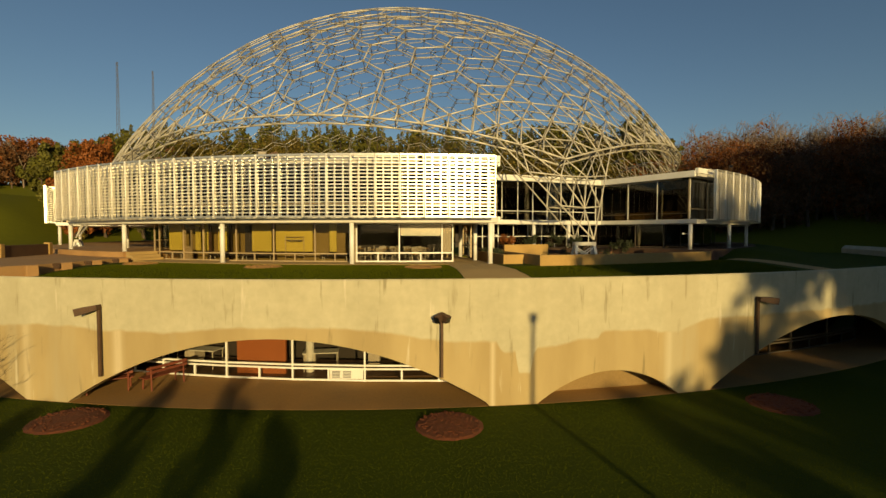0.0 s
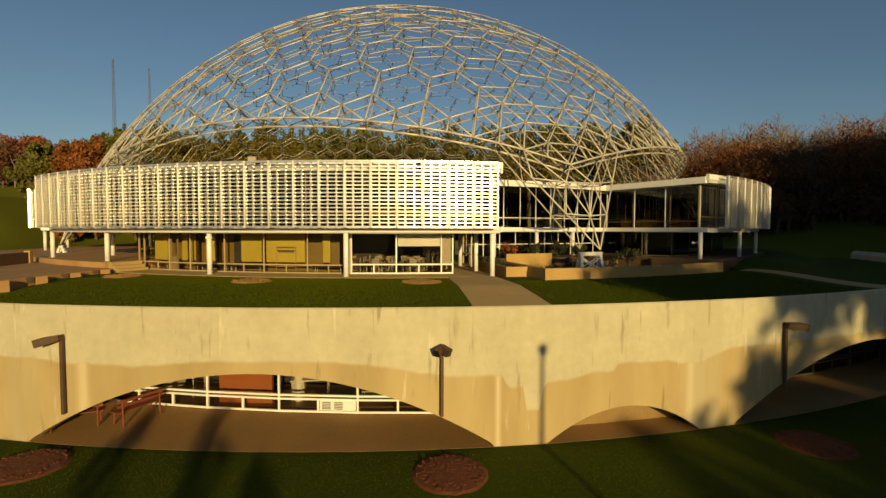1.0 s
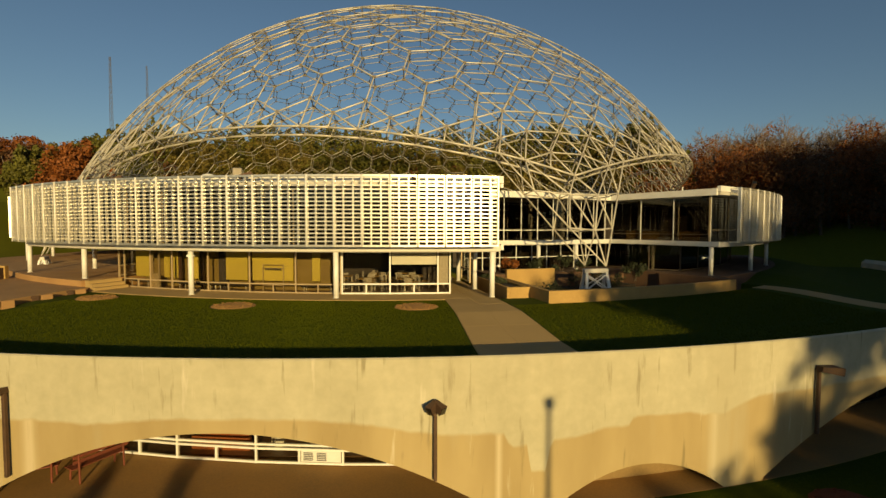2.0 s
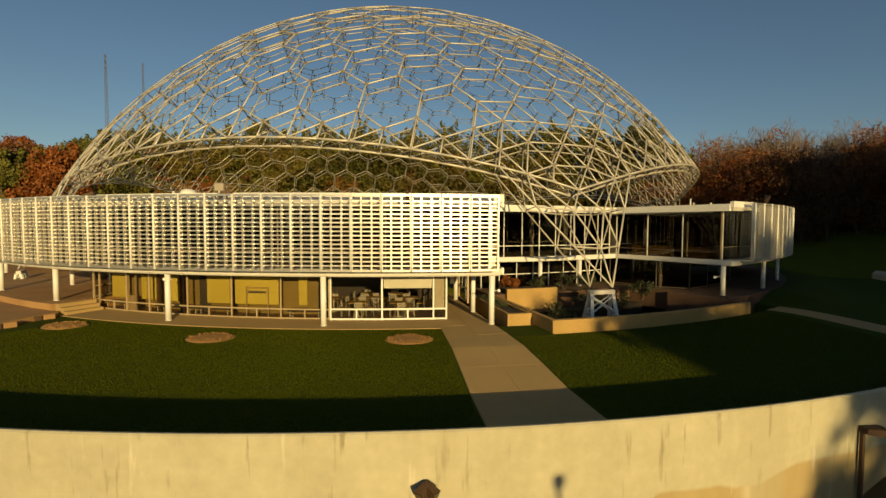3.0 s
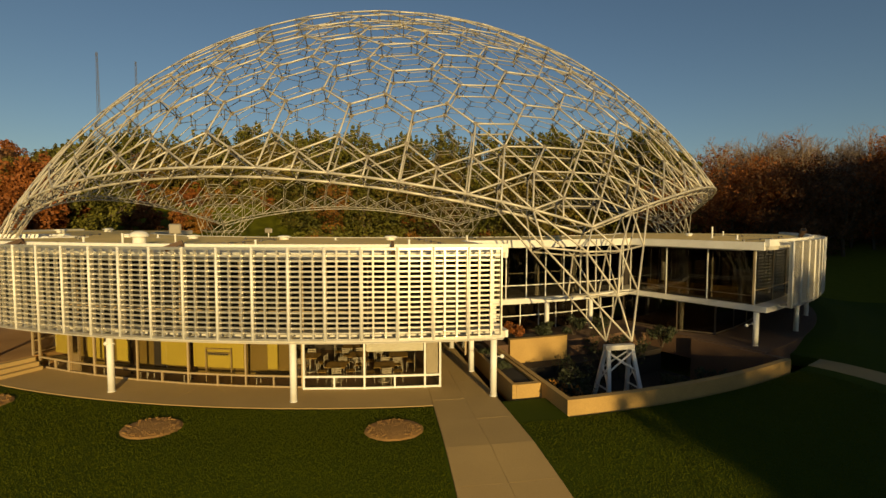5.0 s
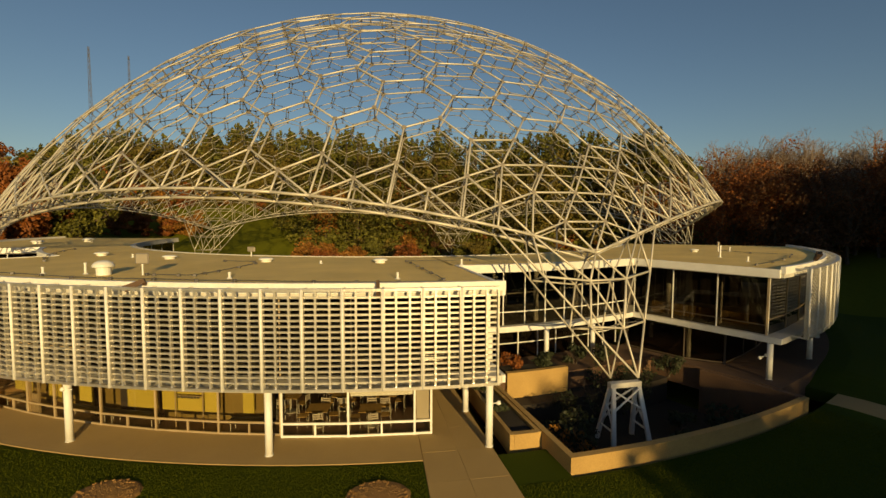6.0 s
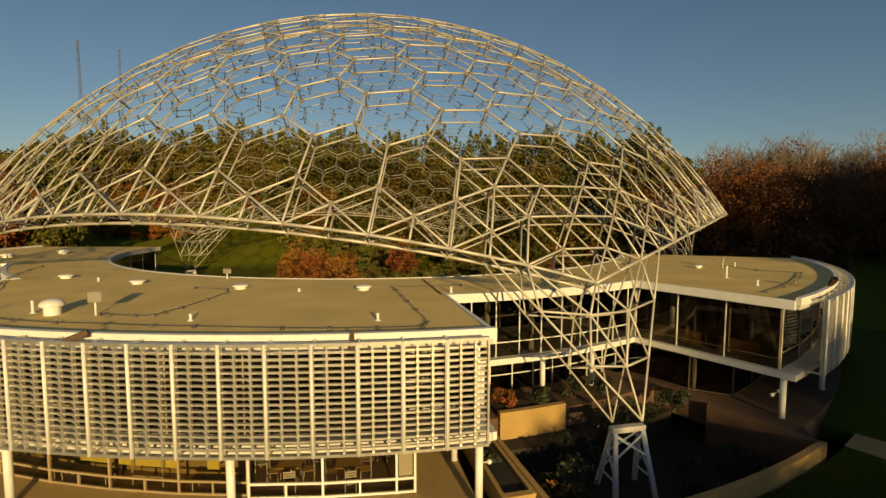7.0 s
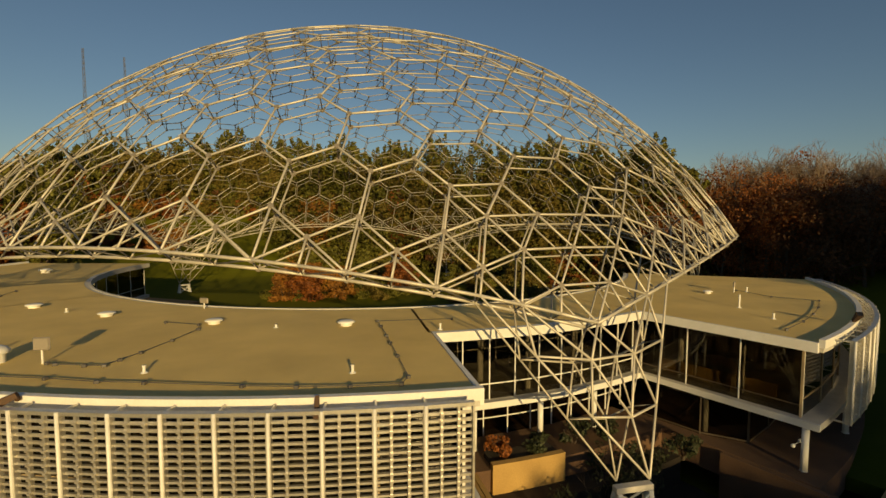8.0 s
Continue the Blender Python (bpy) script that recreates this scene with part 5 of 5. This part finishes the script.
roof_cable([P(37.4, 36 + 4 * k, Z_TOP + 0.07) for k in range(5)] + [P(35, 52, Z_TOP + 0.07), P(33, 55, Z_TOP + 0.07)], "dark cable on blocks on the wing's roof")
roof_cable([P(33 - 0.8 * k, -30 - 4 * k, Z_TOP + 0.07) for k in range(6)], "dark cable on blocks across the gravel roof")

# ---- lower rooms behind the arches ----
def lower_windows(a_list, shift, label, frame_mat=None):
    frame_mat = frame_mat or M_WHITE
    root = tagged(empty("window_wall"), label, "window")
    pts = [P(47.8 + 0.05 * (a - shift), a, 0) for a in a_list]
    glazing(root, pts, Z_LOW + 0.03, -0.52, (Z_LOW + 0.07, Z_LOW + 0.50, Z_LOW + 0.63), frame_mat, 0.065)
    for p, q in zip(pts, pts[1:]):
        m = (p + q) / 2
        a = math.degrees(math.atan2(q[1] - p[1], q[0] - p[0]))
        bm = bmesh.new()
        box(bm, -0.035, 0.035, -0.04, 0.04, Z_LOW + 0.1, Z_LOW + 0.5, pose(m.x, m.y, 0, 0, 0, a))
        part("mullion", bm, frame_mat, root)
    return root, pts


win, pts = lower_windows((-11.6, -8.3, -5.0, -1.83, 1.46, 4.75, 8.0), 0, "white-framed window wall of the lower office under the arch")
p, q = pts[4], pts[4].lerp(pts[5], 0.5)
p = pts[3].lerp(pts[4], 0.5)
q = pts[4]
a = math.degrees(math.atan2(q[1] - p[1], q[0] - p[0]))
m = pose(p[0], p[1], 0, 0, 0, a)
wid = math.hypot(q[0] - p[0], q[1] - p[1])
bm = bmesh.new()
box(bm, 0.06, wid - 0.06, -0.03, -0.016, Z_LOW + 0.12, Z_LOW + 0.48, m)
vent = part("vent_panel", bm, M_WHITE, win, "white ventilation panel with two grilles")
for k in range(5):
    for x in (0.14, 0.56):
        bm = bmesh.new()
        box(bm, x, x + 0.3, -0.05, -0.031, Z_LOW + 0.17 + 0.055 * k, Z_LOW + 0.195 + 0.055 * k, m)
        part("grille_bar", bm, M_HUB, vent)
# frames coloured dark for the shade under this arch; the sunlit arch has white
lower_windows((15.0, 18.4, 21.8, 25.2, 28.6, 32.0), 22, "window wall of the lower office, shade put into its dark frames", M_SHADE_FRAME)
structure(arc_part("floor_lower_office", 44.85, 47.3, -13, 8, Z_LOW + 0.02, Z_LOW + 0.035, M_FLOOR), "dark floor of the lower office", "floor")
structure(arc_part("wall_orange", 46.8, 46.95, -4.9, -2.5, Z_LOW + 0.03, -0.55, M_ORANGE), "orange-brown wall inside the lower office", "wall")


def desk(r, phi, z, turn, label="pale office desk with steel legs in the lower office"):
    root = tagged(empty("desk", at(r, phi, z, turn)), label, "desk", group="desks in the lower office")
    bm = bmesh.new()
    box(bm, -0.7, 0.7, -0.35, 0.35, 0.71, 0.75, None, 0.01)
    part("top", bm, M_WHITE, root)
    for x in (-0.64, 0.64):
        for y in (-0.3, 0.3):
            bm = bmesh.new()
            tube(bm, (x, y, 0), (x, y, 0.71), 0.022, sides=8)
            part("leg", bm, M_TUBE, root)
    bm = bmesh.new()
    box(bm, 0.2, 0.62, -0.3, 0.3, 0.25, 0.70)
    part("drawer_unit", bm, M_CONC, root)


for r, phi, t in ((46.4, -9.6, 8), (46.2, -7.2, -5), (46.3, -1.0, 10), (46.2, 2.2, 0), (46.4, 5.0, -12)):
    desk(r, phi, Z_LOW + 0.035, t)
for r, phi in ((46.6, -1.45), (46.0, -10.2)):
    bm = bmesh.new()
    p = P(r, phi, 0)
    tube(bm, (p.x, p.y, Z_LOW + 0.035), (p.x, p.y, -0.5), 0.16, sides=16)
    structure(part("column_lower", bm, M_WHITE), "white round column in the lower office", "column")


# rust-red bench left under the arch
def garden_bench(m, material, label):
    root = tagged(empty("bench", m), label, "bench")
    for k in range(4):
        bm = bmesh.new()
        box(bm, -0.75, 0.75, -0.2 + 0.11 * k, -0.11 + 0.11 * k, 0.42, 0.455, None, 0.006)
        part("seat_slat", bm, material, root)
    for k in range(2):
        bm = bmesh.new()
        box(bm, -0.75, 0.75, 0.25, 0.28, 0.6 + 0.14 * k, 0.7 + 0.14 * k, None, 0.006)
        part("back_slat", bm, material, root)
    for x in (-0.6, 0.6):
        for y0, y1, h in ((-0.18, -0.22, 0.42), (0.2, 0.3, 0.86)):
            bm = bmesh.new()
            tube(bm, (x, y1, 0), (x, y0 if h < 0.5 else 0.26, h), 0.028, sides=8)
            part("leg", bm, material, root)


M_REDWOOD = mat("red_stained_wood", (0.20, 0.045, 0.02), 0.7, second=(0.11, 0.028, 0.014), scale=3, fine=25)
garden_bench(at(49.4, -8.9, Z_LOW + 0.02, 35), M_REDWOOD, "rust-red slatted bench under the arch")
garden_bench(at(48.6, -7.2, Z_LOW + 0.02, 70), M_REDWOOD, "rust-red slatted bench under the arch beside another")


# ---- canteen and lobby furniture behind the glass ----
def cafe_table(r, phi, z):
    root = tagged(empty("cafe_table", at(r, phi, z)), "square pale canteen table on a steel pedestal", "table", group="canteen tables")
    bm = bmesh.new()
    box(bm, -0.45, 0.45, -0.45, 0.45, 0.72, 0.75, None, 0.01)
    part("tabletop", bm, M_TAN, root)
    bm = bmesh.new()
    tube(bm, (0, 0, 0.03), (0, 0, 0.72), 0.04, sides=12)
    part("pedestal", bm, M_TUBE, root)
    bm = bmesh.new()
    tube(bm, (0, 0, 0), (0, 0, 0.03), 0.28, sides=16)
    part("base", bm, M_TUBE, root)
    return root


def cafe_chair():
    root = tagged(empty("cafe_chair"), "pale tubular-steel canteen chair with a slatted back", "chair", group="canteen chairs")
    bm = bmesh.new()
    box(bm, -0.21, 0.21, -0.2, 0.2, 0.43, 0.46, None, 0.01)
    part("seat", bm, M_TAN, root)
    for k in range(3):
        bm = bmesh.new()
        box(bm, -0.2, 0.2, -0.225, -0.205, 0.6 + 0.09 * k, 0.66 + 0.09 * k, None, 0.004)
        part("back_slat", bm, M_CONC, root)
    for x in (-0.19, 0.19):
        for y, h in ((-0.21, 0.86), (0.18, 0.43)):
            bm = bmesh.new()
            tube(bm, (x, y, 0), (x, y, h), 0.014, sides=8)
            part("leg", bm, M_TUBE, root)
    return root


chair = cafe_chair()
first = True
for r, phi in ((35.8, 0.2), (35.9, 3.6), (34.2, 1.4), (34.3, 4.6), (32.6, 0.4), (32.7, 3.2), (34.4, -2.4)):
    cafe_table(r, phi, 0.03)
    for k in range(4):
        m = at(r, phi, 0.03) @ pose(0, 0, 0, 0, 0, 90 * k + 12 * math.sin(r * 7 + k)) @ pose(0, -0.62, 0)
        if first:
            chair.matrix_basis = m
            first = False
        else:
            copy_thing(chair, m)


def display_rack(r, phi):
    root = tagged(empty("display_rack", at(r, phi, 0.03)), "dark tubular display rack against the yellow wall", "rack")
    for x in (-0.6, 0.6):
        bm = bmesh.new()
        tube(bm, (x, 0, 0), (x, 0, 1.55), 0.025, sides=8)
        part("upright", bm, M_BRONZE, root)
    for z in (0.35, 1.32, 1.5):
        bm = bmesh.new()
        tube(bm, (-0.6, 0, z), (0.6, 0, z), 0.022, sides=8)
        part("bar", bm, M_BRONZE, root)
    for k in range(7):
        bm = bmesh.new()
        box(bm, -0.45 + 0.14 * k, -0.36 + 0.14 * k, -0.02, 0.02, 1.22, 1.31)
        part("hook", bm, M_HUB, root)


display_rack(36.3, -8.0)


def lobby_bench(r, phi, w):
    root = tagged(empty("lobby_bench", at(r, phi, 0.03)), "long dark leather lobby bench on steel legs", "bench", group="lobby benches")
    bm = bmesh.new()
    box(bm, -w / 2, w / 2, -0.25, 0.25, 0.33, 0.45, None, 0.03)
    part("seat", bm, M_DARK, root)
    for x in (-w / 2 + 0.15, w / 2 - 0.15):
        for y in (-0.2, 0.2):
            bm = bmesh.new()
            tube(bm, (x, y, 0), (x, y, 0.33), 0.02, sides=8)
            part("leg", bm, M_TUBE, root)


for phi, w in ((-22.2, 1.7), (-15.6, 2.4), (-11.9, 2.2), (-3.9, 1.8)):
    lobby_bench(36.3, phi, w)


def wall_lamp(m, label):
    root = tagged(empty("wall_lamp", m), label, "wall lamp", group="wall lamps")
    bm = bmesh.new()
    tube(bm, (0, 0, 0), (0, 0.35, 0), 0.018, sides=8)
    part("arm", bm, M_WHITE, root)
    bm = bmesh.new()
    bmesh.ops.create_uvsphere(bm, u_segments=14, v_segments=8, radius=0.085, matrix=Matrix.Translation((0, 0.38, 0)))
    part("globe", bm, M_WHITE, root)


wall_lamp(at(38.2, 10.45, 1.62, 90), "white globe lamp on an arm from a column")
wall_lamp(at(38.45, 33.7, 1.72, 90), "white globe lamp on an arm from a column")
wall_lamp(at(38.45, 33.7, 1.72, -90), "white globe lamp on an arm from a column")
wall_lamp(at(38.2, -13.2, 2.1, -80), "white globe lamp on an arm from a column")

# ---- forecourt kerb blocks and far masts ----
def low_barrier():
    root = tagged(empty("low_barrier"), "low barrier of tan concrete piers and dark planks along the forecourt", "barrier")
    rs = [39.6 + 1.9 * k for k in range(4)]

    def spot(r):
        return at(r, -20.3 - 0.43 * (45.3 - r), 0.0, 75)

    for r in rs:
        bm = bmesh.new()
        box(bm, -0.24, 0.24, -0.13, 0.13, -0.3, 0.25, None, 0.03)
        ob = part("pier", bm, M_ASPH, root)
        ob.matrix_basis = spot(r)
    for r in rs[:-1]:
        for z, y in ((-0.04, 0.06), (0.10, 0.09)):
            bm = bmesh.new()
            box(bm, 0.30, 1.66, -0.05 + y, 0.05 + y, z, z + 0.13, None, 0.01)
            ob = part("plank", bm, M_RUST, root)
            ob.matrix_basis = spot(r)


low_barrier()


def low_wall():
    root = tagged(empty("low_wall"), "low brown wall with pale end piers on the forecourt", "low wall")
    a, b = P(42.9, -32.9, 0.24), P(39.6, -37.5, 0.24)
    turn = math.degrees(math.atan2(b.y - a.y, b.x - a.x))
    n = math.hypot(b.x - a.x, b.y - a.y)
    m = pose(a.x, a.y, 0.24, 0, 0, turn)
    bm = bmesh.new()
    box(bm, 0.2, n - 0.2, -0.12, 0.12, -0.01, 0.75, m)
    part("wall", bm, M_BRICK, root)
    for x in (0.0, n):
        bm = bmesh.new()
        box(bm, x - 0.19, x + 0.19, -0.19, 0.19, -0.01, 0.86, m, 0.03)
        part("pier", bm, M_TAN, root)


low_wall()


def bare_bush():
    rng = np.random.default_rng(31)
    wood = Pile()
    for k in range(7):
        d = np.array([rng.normal() * 0.35, rng.normal() * 0.25, 1.0])
        limbs(rng, wood, np.array([rng.normal() * 0.15, rng.normal() * 0.1, 0.0]), d / np.linalg.norm(d), 1.3, 0.02, 3, 0.45)
    root = tagged(empty("bare_bush", pose(-14.9, 14.2, Z_LOW)), "leafless brown bush against the concrete wall", "bush")
    wood.put("stem", M_BARK, "").parent = root


bare_bush()


def mast(az, d, h):
    x, y = polar_cam(az, d)
    root = tagged(empty("radio_mast", pose(x, y, ground_height(x, y))), "thin grey lattice radio mast on the far hill", "mast", group="radio masts")
    s = 1.9
    corners = [(s, 0), (-s / 2, s * 0.87), (-s / 2, -s * 0.87)]
    for cx, cy in corners:
        bm = bmesh.new()
        tube(bm, (cx, cy, 0), (cx * 0.3, cy * 0.3, h), 0.13, sides=6)
        part("leg", bm, M_MAST, root)
    bm = bmesh.new()
    n = 26
    for k in range(n):
        z0, z1 = h * k / n, h * (k + 1) / n
        f0, f1 = 1 - 0.7 * k / n, 1 - 0.7 * (k + 1) / n
        for a, b in ((0, 1), (1, 2), (2, 0)):
            tube(bm, (corners[a][0] * f0, corners[a][1] * f0, z0), (corners[b][0] * f1, corners[b][1] * f1, z1), 0.06, sides=4)
    part("lattice", bm, M_MAST, root)


mast(-34.1, 425, 101)
mast(-31.1, 494, 118)


# ---- grass blades over the lawns, nearest the path ----
def grass(name, n, r0, r1, a0, a1, z_of, seed, h=0.02):
    rng = np.random.default_rng(seed)
    r = np.sqrt(rng.uniform(r0 * r0, r1 * r1, n))
    a = np.radians(rng.uniform(a0, a1, n))
    z = np.array([z_of(x) for x in r])
    p = np.stack([CX + r * np.sin(a), CY - r * np.cos(a), z], axis=1)
    for mr, mphi in ((52.0, 4.75), (51.9, -7.8), (52.4, 16.8), (40.9, 4.4), (40.9, -7.4), (40.4, -19.1)):
        q = P(mr, mphi, 0)
        keep = np.hypot(p[:, 0] - q.x, p[:, 1] - q.y) > 1.0
        p = p[keep]
    n = len(p)
    t = rng.uniform(0, 6.283, n)
    side = np.stack([np.cos(t), np.sin(t), np.zeros(n)], axis=1)
    lean = np.stack([rng.normal(size=n) * 0.5, rng.normal(size=n) * 0.5, np.ones(n)], axis=1) * (h * rng.uniform(0.6, 1.4, (n, 1)))
    w = 0.006 * rng.uniform(0.6, 1.6, (n, 1)) + 0.006
    v = np.stack([p - side * w, p + side * w, p + side * w * 0.4 + lean, p - side * w * 0.4 + lean], axis=1).reshape(-1, 3)
    return tagged(soup(name, v, np.arange(4 * n).reshape(-1, 4), M_BLADE), "short green grass blades of the mown lawn", "grass")


grass("grass_lower", 120000, 50.8, 61, -17, 22, lambda r: Z_LOW, 31, 0.013)
grass("grass_upper", 150000, 39.1, 50.1, -20.3, 6.5, lambda r: deck_z(r, 0), 32, 0.03)
grass("grass_side", 90000, 41.0, 50.1, 10.7, 33, lambda r: deck_z(r, 0), 33, 0.03)


# ---- shrubs ----
def shrub(name, seed, x, y, z, h, w, material, label, twigs=True, n=18, per=40, size=0.09):
    rng = np.random.default_rng(seed)
    wood, leaves = Pile(), Pile()
    ends = []
    for _ in range(5):
        d = np.array([rng.normal() * 0.5, rng.normal() * 0.5, 1.0])
        ends += limbs(rng, wood, np.array([rng.normal() * 0.05, rng.normal() * 0.05, 0.0]), d / np.linalg.norm(d), h * 0.4, 0.03, 2, 0.6)
    root = tagged(empty(name, pose(x, y, z)), label, "shrub", group="shrubs")
    ob = wood.put("stem", M_BARK, "")
    ob.parent = root
    if per:
        cs = np.array([ends[rng.integers(len(ends))] for _ in range(n)])
        rad = np.tile(np.array([[w * 0.22, w * 0.22, h * 0.16]]), (n, 1))
        ob = leaves
        ob.add(leaf_quads(rng, cs, rad, per, size))
        lf = ob.put("foliage", material, "")
        lf.parent = root


for k, (r, phi, z, h, w, m) in enumerate(((38.2, 15.4, -1.68, 2.3, 1.8, M_GOLD), (37.4, 16.8, -1.68, 2.2, 1.6, M_BUSH), (39.2, 14.6, -1.68, 1.9, 1.4, M_BUSH), (36.2, 17.4, -1.68, 2.4, 1.5, M_BUSH),
                                          (34.6, 22.5, -1.68, 3.4, 1.8, M_BUSH), (34.0, 24.6, -1.68, 3.0, 1.7, M_BUSH), (33.8, 28.0, -1.68, 2.7, 1.5, M_BUSH), (32.4, 16.0, 0.8, 1.0, 1.2, M_RED),
                                          (32.4, 19.0, 0.8, 0.9, 1.2, M_BUSH), (32.2, 23.0, 0.62, 1.2, 1.3, M_BUSH), (32.6, 26.0, 0.62, 1.1, 1.2, M_BUSH), (34.8, 30.4, 0.0, 1.5, 1.3, M_BUSH), (38.0, 30.0, -1.68, 1.8, 1.3, M_BUSH),
                                          (36.2, 12.2, 0.38, 0.5, 0.8, M_BUSH), (34.0, 12.2, 0.38, 0.5, 0.8, M_BUSH), (37.0, 26.5, -1.68, 1.4, 1.3, M_BUSH), (38.5, 24.5, -1.68, 1.2, 1.2, M_BUSH))):
    p = P(r, phi, z)
    shrub("shrub", 200 + k, p.x, p.y, p.z, h, w, m, "gold-brown leafy shrub in the sunken garden" if m is M_GOLD else ("russet low shrub in the planter" if m is M_RED else "dark green leafy shrub in the garden"))
p = P(53.2, -12.9, Z_LOW)
shrub("bare_shrub", 300, p.x, p.y, p.z, 3.6, 2.2, M_BROWN, "tall bare twiggy shrub in front of the wall", per=6, n=14, size=0.06)
p = P(52.4, -14.6, Z_LOW)
shrub("bare_shrub", 301, p.x, p.y, p.z, 3.0, 2.0, M_BROWN, "tall bare twiggy shrub in front of the wall", per=6, n=14, size=0.06)
